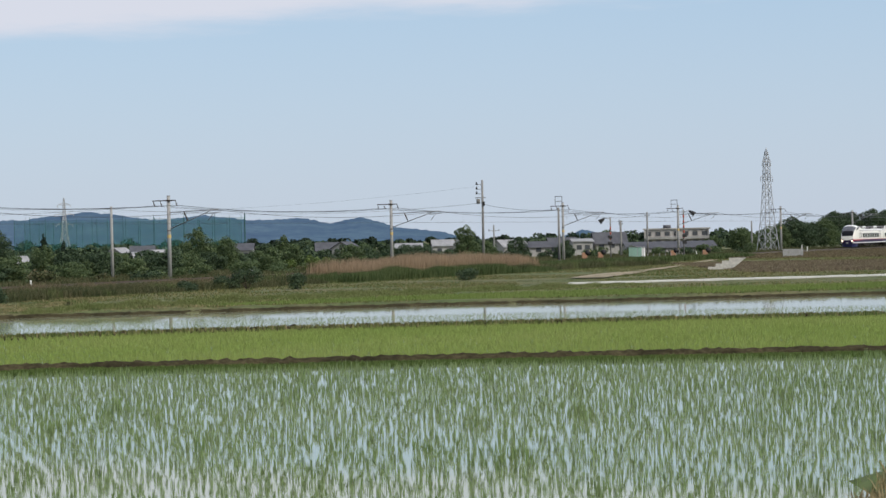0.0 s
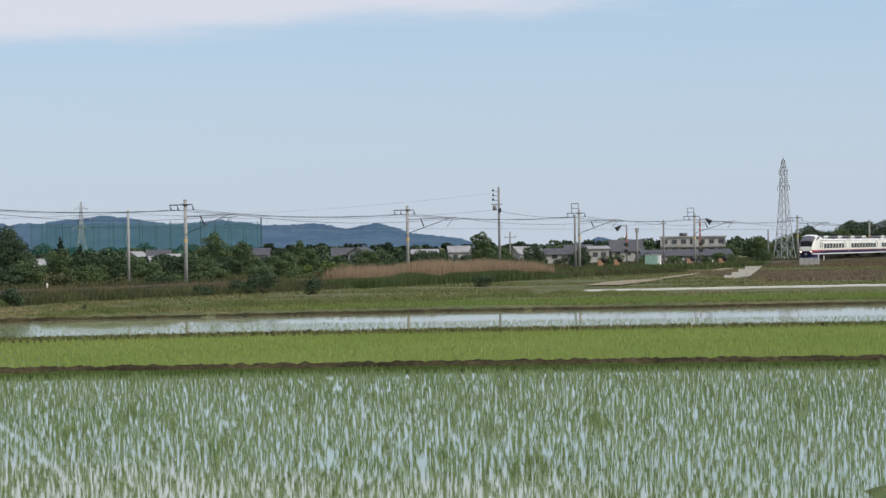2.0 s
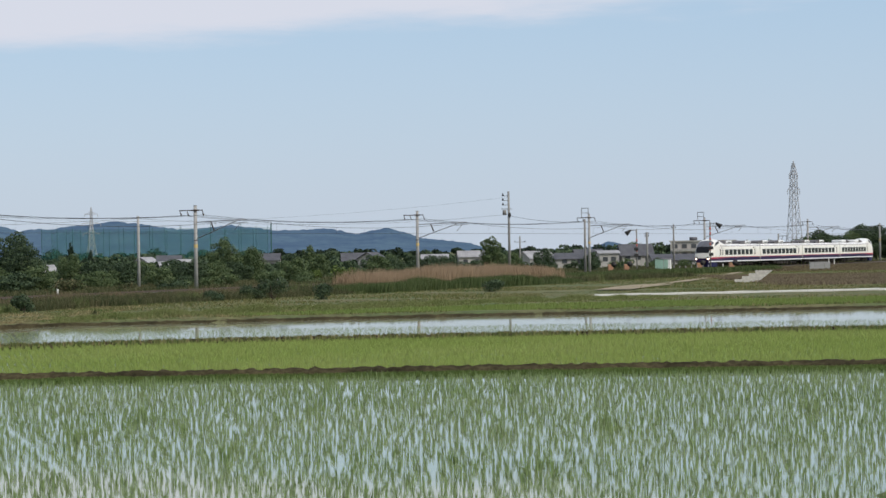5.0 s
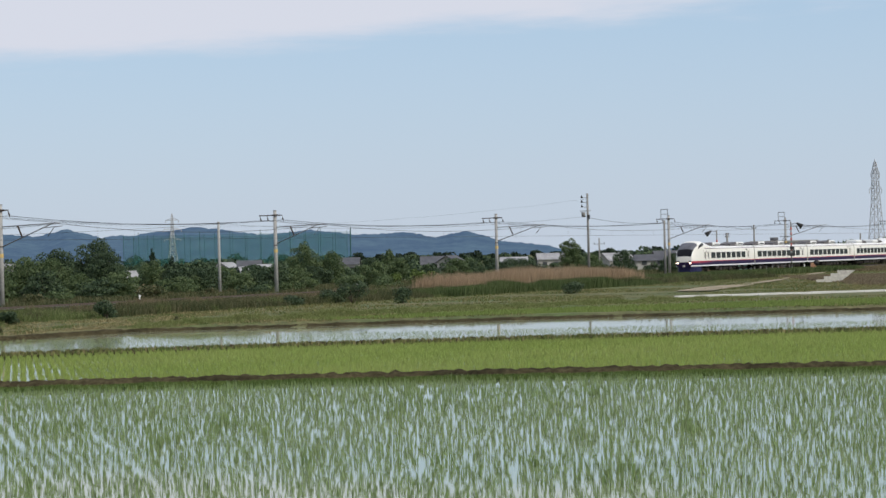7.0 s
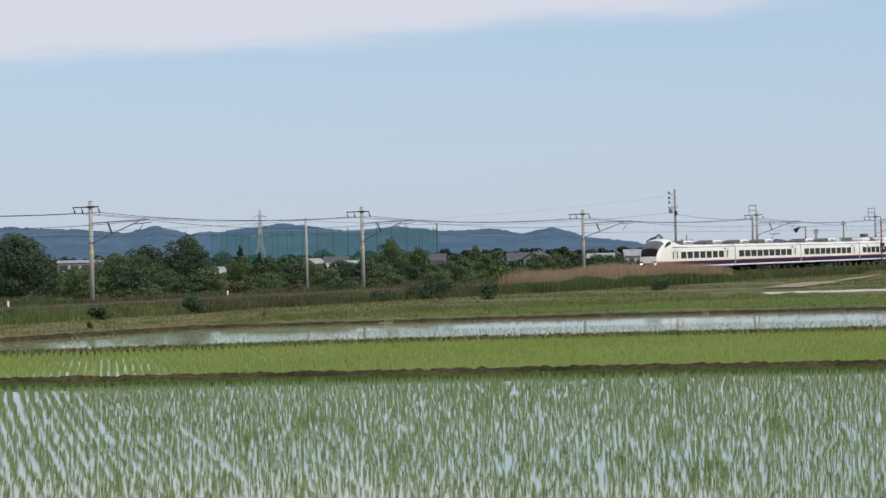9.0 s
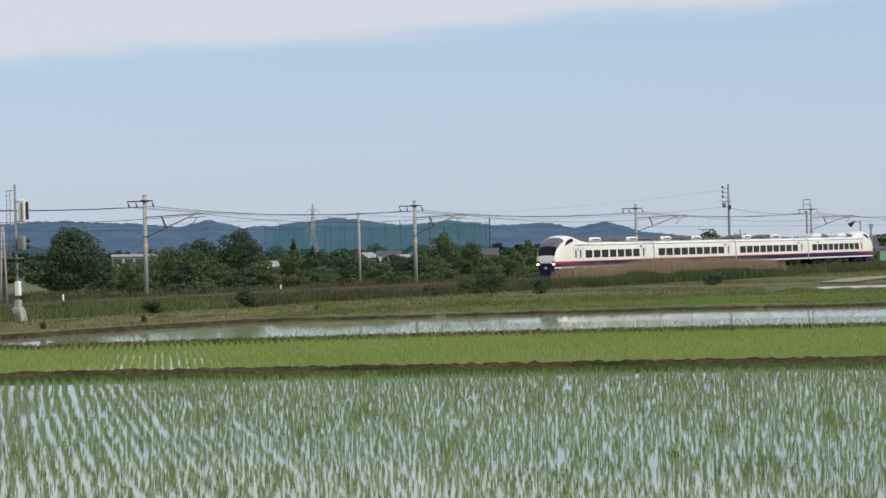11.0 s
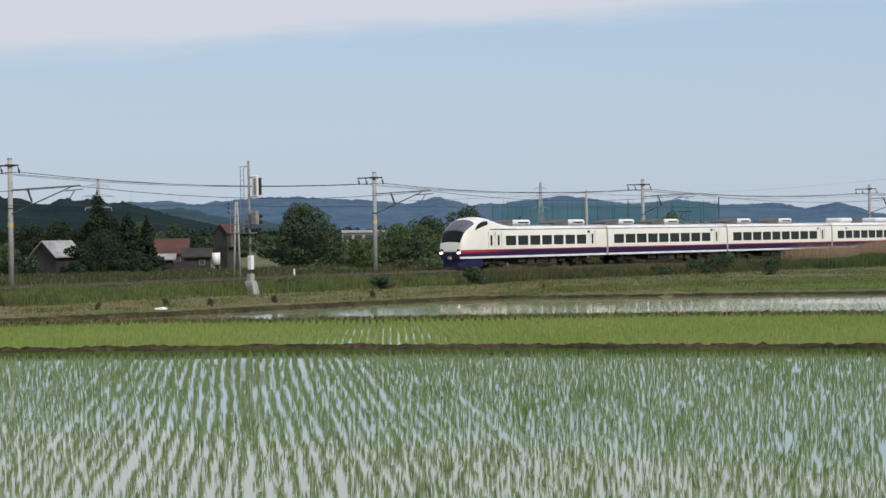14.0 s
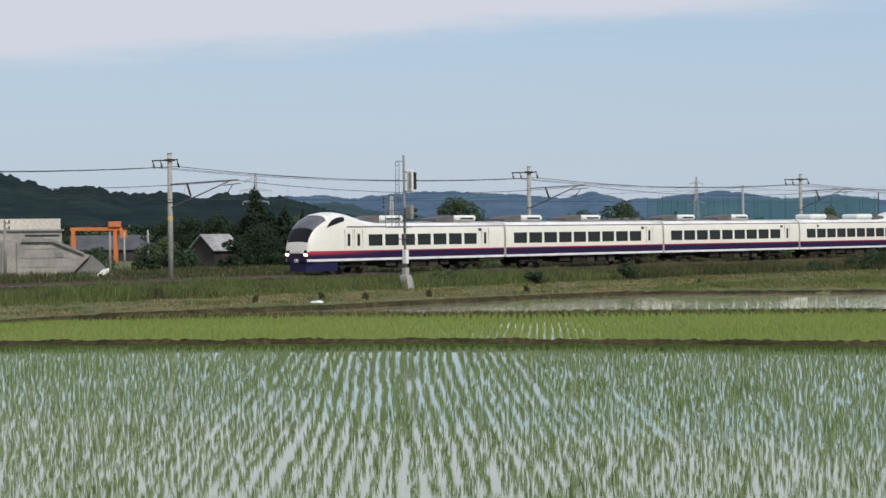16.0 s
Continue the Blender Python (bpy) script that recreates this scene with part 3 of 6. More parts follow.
def cab_window(car, side):
    """A wedge-shaped pane that rises backwards over the curved cab side."""
    low = [(1.72, 3.36), (2.2, 3.52), (3.45, 3.86)]
    high = [(1.72, 3.40), (1.95, 3.68), (2.25, 3.92), (2.7, 4.08), (3.25, 4.16), (3.45, 4.14)]
    xs, n = np.linspace(1.72, 3.45, 19), 7
    v = []
    for x in xs:
        for t in np.linspace(0, 1, n):
            z = lerp(low, x) * (1 - t) + lerp(high, x) * t
            v.append((x, side * (cab_side(x, z) + 0.022), z))
    m = len(v)
    v += [(x, y - side * 0.05, z) for x, y, z in v]
    f = []
    for i in range(len(xs) - 1):
        for j in range(n - 1):
            a = i * n + j
            f += [(a, a + n, a + n + 1, a + 1), (m + a + 1, m + a + n + 1, m + a + n, m + a)]
        a, b = i * n, i * n + n - 1
        f += [(a, m + a, m + a + n, a + n), (b + n, m + b + n, m + b, b)]
    mesh_object("cab_window", v, f, M_FRONTBLACK, car, "dark wedge-shaped cab window")


def body_mesh(name, xs, parent, nose=False):
    """The shell, lofted along x; a nose car is shaped over its first metres (x grows backwards from the nose here)."""
    top, wide = NOSE_TOP, NOSE_WIDE
    mats = [M_CREAM, M_PURPLE, M_REDLINE, M_LINE, M_GUTTER, M_ROOFW, M_FRONTBLACK, M_WINDSCREEN, M_BLUE, M_NOSEBAND]
    v, f, mi = [], [], []
    k = len(SECTION)
    for x in xs:
        t, w = (lerp(top, x), lerp(wide, x)) if nose else (3.765, 1.0)
        squash = (t - 1.8) / (3.765 - 1.8) if t > 1.85 else 0.02
        ring = []
        for sh, z in SECTION:
            zz = z if z <= 1.8 else 1.8 + (z - 1.8) * squash
            if t < 1.8:
                zz = min(zz, t)
            yy = sh
            if nose and x < 7.4 and z > 2.4:          # the cab's crown is rounder
                yy = sh * (1 - 0.10 * (1 - x / 7.4) ** 2 * (z - 2.4) / 1.3)
            ring.append((x, yy * w * HALF, zz))
        v += [(a, -b, c) for a, b, c in ring] + [ring[i] for i in range(k - 2, -1, -1)]
    m = 2 * k - 1
    for i in range(len(xs) - 1):
        for j in range(m - 1):
            f.append((i * m + j, (i + 1) * m + j, (i + 1) * m + j + 1, i * m + j + 1))
            r = j if j < k - 1 else m - 2 - j
            mat = SECT_MAT[r]
            xm = (xs[i] + xs[i + 1]) / 2
            if nose:
                if r == 5 and xm > 9:
                    mat = 2
                t = lerp(top, xm)
                if xm < 7.0 and mat in (4, 5):
                    mat = 5
                if r >= 10 and xm < 2.05:
                    mat = 6 if t < 3.33 else 7
                    if t < 2.3 or xm > 1.6:
                        mat = 0
                if r in (2, 3, 4):
                    mat = 9
                if r <= 1 and xm < 3:
                    mat = 3
                if r == 5 and xm < 0.1:
                    mat = 0
            mi.append(mat)
    # close both ends
    f.append(tuple(range(m)))
    mi.append(1 if nose else 0)
    e = (len(xs) - 1) * m
    f.append(tuple(e + j for j in range(m - 1, -1, -1)))
    mi.append(0)
    ob = mesh_object(name, v, f, mats, parent, mat_index=mi)
    me = ob.data
    me.polygons.foreach_set("use_smooth", np.array([len(p.vertices) == 4 and (p.center.x < 3.3 and nose or p.center.z > 3.5) for p in me.polygons]))
    return ob


def rail_car(length, nose, windows, doors, panto=False, label="", units=(5.2, 13.2)):
    """x runs backwards from the car's front end; the field side is y < 0. Rails at z = 0."""
    car = thing("railcar", Matrix.Identity(4), label, "train car", "cars of the train")
    if nose:
        xs = [0, 0.02, 0.04, 0.08, 0.12, 0.2, 0.28, 0.38, 0.5, 0.65, 0.8, 1.0, 1.2, 1.45, 1.7, 1.9, 2.05, 2.2, 2.5, 2.8, 3.1, 3.3, 3.7, 4.1, 4.5, 5.0, 5.6, 6.2, 6.8, 7.4, 9, 11, 14, 17, length - 0.14]
    else:
        xs = [0.14] + list(np.linspace(2, length - 2, 8)) + [length - 0.14]
    body_mesh("body", xs, car, nose)
    if nose:
        cab_window(car, -1)
        cab_window(car, 1)
    pane = None
    for side in (-1, 1):
        for x, w in windows:
            if pane is None or abs(pane.data["w"] - w) > 0.01:
                pane = part("window", add_box(bmesh.new(), (w, 0.03, 0.86), bevel=0.012), M_DARKGLASS, car)
                pane.data["w"] = w
                p = pane
            else:
                p = new("window", pane.data)
                p.parent = car
            p.location = (x, side * (HALF - 0.012), 2.42)
        for x in doors:
            d = part("door", add_box(bmesh.new(), (0.74, 0.02, 1.40), bevel=0.006), M_CREAM, car)
            d.location = (x, side * (HALF - 0.008), 2.52)
            part("door_window", add_box(bmesh.new(), (0.28, 0.02, 0.90), (0, side * 0.010, -0.06), bevel=0.008), M_DARKGLASS, d)
            for ex in (-0.41, 0.41):
                part("door_edge", add_box(bmesh.new(), (0.02, 0.022, 1.42), (ex, 0, 0)), M_GUTTER, d)
        box("side_sign", (0.34, 0.03, 0.2), (length - (2.9 if not nose else 3.0), side * (HALF - 0.02), 3.12), M_BLACK, car, bevel=0.01)
    # roof machines
    for x in units:
        u = thing("air_conditioner", Matrix.Translation((x, 0, 0)), "", "")
        u.parent = car
        bm = bmesh.new()
        add_box(bm, (2.7, 2.0, 0.52), (0, 0, 4.0), bevel=0.17)
        part("cover", bm, M_ROOFW, u)
        box("grille", (1.5, 0.04, 0.12), (0.15, -1.0, 4.0), M_BLACK, u, bevel=0.0)
        bm = bmesh.new()
        bmesh.ops.create_cube(bm, size=1.0, matrix=Matrix.Translation((-2.3, 0, 3.98)) @ Matrix.Diagonal((2.0, 1.9, 0.56, 1)))
        for q in bm.verts:
            if q.co.x < -2.5:
                q.co.z = 3.70 if q.co.z < 3.9 else 3.98
        part("shroud", bm, M_SHROUD, u)
    box("roof_rail", (length - (7.5 if nose else 1.5), 0.08, 0.06), (length / 2 + (3 if nose else 0), -0.95, 3.70), M_SHROUD, car)
    # running gear
    for bx in (3.6 if not nose else 4.6, length - 3.6):
        bogie = thing("bogie", Matrix.Translation((bx, 0, 0)), "", "")
        bogie.parent = car
        for y in (-0.98, 0.98):
            bm = bmesh.new()
            add_box(bm, (2.9, 0.14, 0.22), (0, y, 0.55), bevel=0.03)
            add_box(bm, (0.5, 0.2, 0.34), (-1.05, y, 0.46), bevel=0.03)
            add_box(bm, (0.5, 0.2, 0.34), (1.05, y, 0.46), bevel=0.03)
            add_box(bm, (0.6, 0.24, 0.3), (0, y, 0.78), bevel=0.04)
            part("frame", bm, M_UNDER, bogie)
            for x in (-1.05, 1.05):
                rod("wheel", (x, y * 0.62, 0.43), (x, y * 0.74, 0.43), 0.43, M_UNDER, bogie, n=20)
        for x in (-1.05, 1.05):
            rod("axle", (x, -0.7, 0.43), (x, 0.7, 0.43), 0.08, M_UNDER, bogie)
    rng = random.Random(int(length * 10) + len(windows))
    x = 7.0 if not nose else 8.0
    while x < length - 6.3:
        w = rng.uniform(0.7, 1.9)
        h = rng.uniform(0.42, 0.62)
        box("equipment_box", (w, 2.3, h), (x + w / 2, 0, 0.90 - h / 2), rng.choice((M_UNDERBOX, M_UNDER, M_UNDERBOX)), car, bevel=0.03)
        x += w + rng.uniform(0.15, 0.55)
    box("underframe", (length - (3.5 if nose else 1.0), 2.5, 0.12), (length / 2 + (1.2 if nose else 0), 0, 0.88), M_UNDER, car)
    if nose:
        bm = bmesh.new()
        bmesh.ops.create_cube(bm, size=1.0, matrix=Matrix.Translation((1.45, 0, 0.56)) @ Matrix.Diagonal((2.7, 2.7, 0.72, 1)))
        bmesh.ops.subdivide_edges(bm, edges=bm.edges[:], cuts=4, use_grid_fill=True)
        for q in bm.verts:
            if q.co.x < 1.0:
                q.co.y *= 0.62 + 0.38 * math.sqrt(max(0.0, (q.co.x - 0.1) / 0.9))
        part("skirt", bm, M_BLUE, car, "blue skirt under the nose")
        box("coupler", (0.4, 0.34, 0.26), (0.02, 0, 0.98), M_CONC, car, "pale coupler cover", bevel=0.05)
        for y in (-0.72, 0.72):
            bm = bmesh.new()
            bmesh.ops.create_uvsphere(bm, u_segments=12, v_segments=8, radius=0.135, matrix=Matrix.Translation((-0.02, y * 1.38, 1.42)) @ Matrix.Diagonal((1.2, 1.3, 0.75, 1)))
            part("headlight", bm, M_LAMP, car, "glowing headlight", smooth=True)
        bm = bmesh.new()
        add_box(bm, (0.06, 1.2, 0.05), (0.02, 0, 1.70))
        part("front_rib", bm, M_GUTTER, car)
        box("front_panel", (0.05, 1.5, 0.24), (-0.005, 0, 1.64), M_CREAM, car, "cream panel between the headlights", bevel=0.02)
        for side in (-1, 1):
            for a, b in ((3.7, 4.6), (4.6, 5.6), (5.6, 6.8), (6.8, 7.6)):
                rod("gutter", (a, side * (cab_side(a, 3.42) + 0.01), 3.42), (b, side * (cab_side(b, 3.42) + 0.01), 3.42), 0.045, M_GUTTER, car, n=6)
        for y in (-0.25, 0.3):
            rod("wiper", (0.5, y, 3.38), (0.98, y - 0.35, 3.86), 0.018, M_BLACK, car, n=6)
    else:
        box("gangway", (0.5, 1.1, 2.3), (0.12, 0, 2.05), M_SHROUD, car, bevel=0.04)
    if panto:
        pg = thing("pantograph", Matrix.Translation((14.6, 0, 0)), "", "")
        pg.parent = car
        rod("lower_arm", (0.7, 0, 3.95), (-0.45, 0, 4.45), 0.04, M_BLACK, pg)
        rod("upper_arm", (-0.45, 0, 4.45), (0.5, 0, 4.98), 0.03, M_BLACK, pg)
        rod("head", (0.5, -0.8, 5.0), (0.5, 0.8, 5.0), 0.04, M_BLACK, pg)
        for y in (-0.5, 0.5):
            box("insulator_foot", (1.6, 0.12, 0.16), (0.2, y, 3.86), M_SHROUD, pg)
        for x in (2.0, 3.6):
            box("high_voltage_box", (0.8, 1.0, 0.28), (x, 0, 3.86), M_SHROUD, pg, bevel=0.05)
    return car


def spread(a, b, n, w):
    return [(a + (b - a) * i / (n - 1), w) for i in range(n)]


CAR_LABELS = ["cream express train nose car with purple band and lit headlights", "cream express train car with purple band and raised pantograph",
              "cream express train car with purple band and dark windows", "cream express train tail car with purple band"]
front_car = rail_car(21.15, True, spread(6.6, 17.05, 7, 1.45), [3.85, 4.85, 18.75], label=CAR_LABELS[0], units=(8.8, 17.0))
second_car = rail_car(20.5, False, spread(1.85, 16.6, 9, 1.58), [18.5], panto=True, label=CAR_LABELS[1], units=(3.8, 11.3))
third_car = rail_car(20.5, False, spread(1.85, 16.6, 9, 1.58), [18.5], label=CAR_LABELS[2], units=(3.9, 11.8))
tail_car = rail_car(21.15, True, [(21.15 - x, w) for x, w in spread(1.9, 15.2, 9, 1.42)], [4.3], label=CAR_LABELS[3], units=(9.4, 17.2))
TRAIN = [(front_car, 0.15, 21.15, False), (second_car, 21.3, 20.5, False), (third_car, 41.8, 20.5, False), (tail_car, 62.3, 21.15, True)]


def car_pose(t, start, length, turned):
    s = 283.2 - 17.7 * t + start
    ax, ay, _ = track(s + 3.4)
    bx, by, _ = track(s + length - 3.4)
    d = Vector((bx - ax, by - ay, 0)).normalized()       # backwards
    f = Vector((ax, ay, RAIL_Z)) - d * 3.4
    if turned:
        f, d = f + d * length, -d
    return pose(f.x, f.y, RAIL_Z, 0, 0, math.degrees(math.atan2(d.y, d.x)))


# ---- verge, reeds and wild grass ----
def by_track(rng, n, s0, s1, o0, o1):
    s, o = rng.uniform(s0, s1, n), rng.uniform(o0, o1, n)
    h = np.interp(s, _S, _HEAD)
    return np.c_[np.interp(s, _S, _TX) + np.cos(h) * o, np.interp(s, _S, _TY) - np.sin(h) * o]


def dry_land(p):
    m = fields_mask(p[:, 0], p[:, 1])
    return p[~(m[0] | m[1] | m[2] | m[3]) & (p[:, 1] > curve(BANK_D, np.maximum(p[:, 0], -26)) * (p[:, 0] > -26))]


def build_grass():
    rng = np.random.default_rng(21)
    p = dry_land(by_track(rng, 40000, -55, 150, 2.0, 18.5))
    off, along = track_near(p[:, 0], p[:, 1])
    tall = smooth_noise(p[:, 0], p[:, 1], 0.16, 2.0) + 0.9 * smooth_noise(p[:, 0], p[:, 1], 0.6, 3.0)
    rise = np.interp(off, [2.0, 2.6, 5.0, 9.0], [0.25, 0.42, 0.5, 1.0])
    h = np.maximum(0.14, 0.60 + 0.62 * tall) * rise
    # lush green beside the near track, duller and browner further along
    fresh = smooth_noise(p[:, 0], p[:, 1], 0.35, 33.0) + np.interp(along, [-2, 12, 26], [0.30, 0.0, -0.42]) + np.interp(off, [3, 9], [-0.25, 0.1]) > 0.02
    z = ground_z(p[:, 0], p[:, 1]) - 0.03
    ob = blades("tall_grass", p[~fresh], z[~fresh], h[~fresh], 0.030, M_TALL, per=5, lean=0.62, rng=rng, spread=0.18)
    tagged(ob, "rank olive-green grass on the railway bank", "grass", kind="stuff")
    ob = blades("lush_grass", p[fresh], z[fresh], h[fresh] * 1.05, 0.028, M_FRESH, per=5, lean=0.55, rng=rng, spread=0.16)
    tagged(ob, "lush fresh green grass on the railway bank", "grass", kind="stuff")
    p = dry_land(by_track(rng, 16000, 25, 135, 2.6, 11.0))
    clump = smooth_noise(p[:, 0], p[:, 1], 0.22, 41.0) + 0.6 * smooth_noise(p[:, 0], p[:, 1], 0.7, 42.0)
    p, clump = p[clump > 0.12], clump[clump > 0.12]
    ob = blades("dry_stalks", p, ground_z(p[:, 0], p[:, 1]) - 0.03, 0.45 + 0.75 * clump, 0.022, M_DRYDARK, per=4, lean=0.4, rng=rng, spread=0.14)
    tagged(ob, "dry brown stalks among the bank's grass", "grass", kind="stuff")
    p = dry_land(by_track(rng, 52000, -55, 120, 17.0, 42))
    tuft = smooth_noise(p[:, 0], p[:, 1], 0.25, 14.0)
    p = p[(tuft > -0.22) | (np.arange(len(p)) % 4 == 0)]
    left = curve(LEFT, p[:, 1])
    p = p[(p[:, 0] < left + 0.25) | (p[:, 1] > 112)]
    p = p[(p[:, 1] < curve(RIDGE, p[:, 0]) - 0.6) | (p[:, 0] < -24)]
    green = smooth_noise(p[:, 0], p[:, 1], 0.45, 16.0) + 0.5 * smooth_noise(p[:, 0], p[:, 1], 1.3, 18.0) > 0.26
    z = ground_z(p[:, 0], p[:, 1]) - 0.02
    h = np.maximum(0.05, 0.12 + 0.2 * smooth_noise(p[:, 0], p[:, 1], 0.4, 15.0))
    ob = blades("mown_grass", p[~green], z[~green], h[~green], 0.03, M_MOWN, per=4, lean=0.9, rng=rng, spread=0.2)
    tagged(ob, "short pale mown grass along the field's edge", "grass", kind="stuff")
    ob = blades("mown_grass", p[green], z[green], h[green] * 1.5, 0.03, M_FRESH, per=4, lean=0.8, rng=rng, spread=0.16)
    tagged(ob, "regrowing green tufts in the mown verge", "grass", kind="stuff")
    # lumpy grass ridge between the far rice strip and the railway bank
    xs = rng.uniform(-25, 16, 15000)
    across = rng.normal(0, 0.9, 15000)
    p = np.c_[xs, curve(RIDGE, xs) + across]
    lump = smooth_noise(p[:, 0], p[:, 1], 0.55, 51.0) + 0.5 * smooth_noise(p[:, 0], p[:, 1], 1.6, 52.0)
    ob = blades("ridge_grass", p, 0.22, np.maximum(0.12, (0.48 + 0.34 * lump) * np.exp(-(across / 1.5) ** 2) * np.interp(xs, [-25, -20, 4, 16], [0.6, 1.0, 0.9, 0.5])), 0.03, M_RIDGE, per=6, lean=0.7, rng=rng, spread=0.16)
    tagged(ob, "bright green tufted grass on a low ridge", "grass", kind="stuff")
    p = np.c_[rng.uniform(-30, 85, 90000), rng.uniform(119, 330, 90000)]
    off, s = track_near(p[:, 0], p[:, 1])
    p = p[(off > 2.6) & (p[:, 0] < 0.30 * p[:, 1]) & ~((p[:, 0] > 8) & (np.abs(p[:, 1] - 155.6 - (p[:, 0] - 10) * 0.26) < 1.2))]
    p = dry_land(p)
    lush = smooth_noise(p[:, 0], p[:, 1], 0.06, 6.0)
    bare = smooth_noise(p[:, 0] * 0.5, p[:, 1], 0.11, 12.0)
    p, lush = p[bare < 0.28], lush[bare < 0.28]
    ob = blades("meadow_grass", p, ground_z(p[:, 0], p[:, 1]) - 0.02, (0.16 + 0.14 * lush) * np.where((p[:, 0] > 6) & (p[:, 1] > 144) & (p[:, 1] < 168), 0.4, 1.0), 0.05, M_GRASS, per=3, lean=0.6, rng=rng, spread=0.25)
    tagged(ob, "uneven green and straw-coloured meadow grass", "grass", kind="stuff")
    p = by_track(rng, 26000, -60, 330, -36, -2.8)
    ob = blades("far_verge_grass", p, ground_z(p[:, 0], p[:, 1]) - 0.03, 0.7, 0.08, M_TALL, per=4, lean=0.5, rng=rng, spread=0.25)
    tagged(ob, "rough grass behind the railway", "grass", kind="stuff")
    p = by_track(rng, 9000, -60, 200, 1.35, 2.7)
    ob = blades("shoulder_weeds", p, 0.55, 0.24, 0.04, M_TALL, per=3, lean=0.6, rng=rng, spread=0.12)
    tagged(ob, "weeds on the track bed's shoulder", "grass", kind="stuff")
    # reeds
    p = by_track(rng, 8000, 75, 115, 9, 16)
    edge = smooth_noise(p[:, 0], p[:, 1], 0.2, 3.0)
    ob = blades("dry_reeds", p, 0.25, (2.15 + 0.7 * edge) * np.interp(track_near(p[:, 0], p[:, 1])[1], [75, 84, 104, 115], [0.72, 1.0, 1.0, 0.8]), 0.04, M_REED_TAN, per=4, lean=0.16, rng=rng, spread=0.12)
    tagged(ob, "tall tan dry reeds beside the railway", "reeds", kind="stuff")
    p = by_track(rng, 7000, 66, 112, 14.5, 19.5)
    edge = smooth_noise(p[:, 0], p[:, 1], 0.3, 5.0)
    ob = blades("green_reeds", p, 0.22, (1.15 + 0.7 * edge) * np.interp(track_near(p[:, 0], p[:, 1])[1], [66, 76, 100, 112], [0.6, 1.0, 0.9, 0.5]), 0.05, M_REED_GREEN, per=5, lean=0.3, rng=rng, spread=0.15)
    tagged(ob, "dark green reeds at the foot of dry reeds", "reeds", kind="stuff")
    # crossing side growth
    p = by_track(rng, 5000, 128, 205, 3.2, 9.5)
    ob = blades("bank_weeds", p, 0.35, 0.75, 0.09, M_REED_GREEN, per=5, lean=0.5, rng=rng, spread=0.25)
    tagged(ob, "thick green weeds on the bank by the level crossing", "grass", kind="stuff")
    p = np.c_[rng.uniform(30, 64, 14000), rng.uniform(186, 250, 14000)]
    p = p[(p[:, 1] < 262 - (p[:, 0] - 30) * 0.6) & (track_near(p[:, 0], p[:, 1])[0] > 3.5)]
    ob = blades("brown_bank_weeds", p, ground_z(p[:, 0], p[:, 1]) - 0.03, 0.34, 0.09, M_BROWN, per=4, lean=0.6, rng=rng, spread=0.25)
    tagged(ob, "dark brown dead weeds on a low bank", "grass", kind="stuff")
    p = by_track(rng, 16000, 192, 330, 3.0, 46.0)
    ob = blades("dry_weeds", p, ground_z(p[:, 0], p[:, 1]) - 0.03, 0.42, 0.12, M_DRYDARK, per=3, lean=0.6, rng=rng, spread=0.3)
    tagged(ob, "brown dry weeds on the railway bank", "grass", kind="stuff")


build_grass()


# ---- trees ----
def leaf_cloud(rng, lobes, count, size, flat=0.0):
    """Leaf quads in ragged lobes: (centre, radii) each; most leaves lie near the lobes' skins."""
    vol = np.array([r[0] * r[1] + r[0] * r[2] for _, r in lobes])
    pick = rng.choice(len(lobes), count, p=vol / vol.sum())
    c = np.array([l[0] for l in lobes])[pick]
    r = np.array([l[1] for l in lobes])[pick]
    d = rng.normal(0, 1, (count, 3))
    d /= np.linalg.norm(d, axis=1)[:, None]
    rad = 1.0 - np.abs(rng.normal(0, 0.16, count))
    rad *= 1 + 0.10 * np.sin(d[:, 0] * 9 + c[:, 0] * 3) * np.sin(d[:, 2] * 8 + c[:, 1] * 2)
    p = c + d * r * rad[:, None]
    n = d + rng.normal(0, 0.55, (count, 3))
    n /= np.linalg.norm(n, axis=1)[:, None]
    u = np.cross(n, rng.normal(0, 1, (count, 3)))
    u /= np.linalg.norm(u, axis=1)[:, None]
    w = np.cross(n, u)
    s = size * rng.uniform(0.55, 1.3, count)[:, None]
    v = np.stack([p - u * s, p - w * s * 0.6, p + u * s, p + w * s * 0.6], 1).reshape(-1, 3)
    f = np.arange(count * 4).reshape(-1, 4)
    return v, f


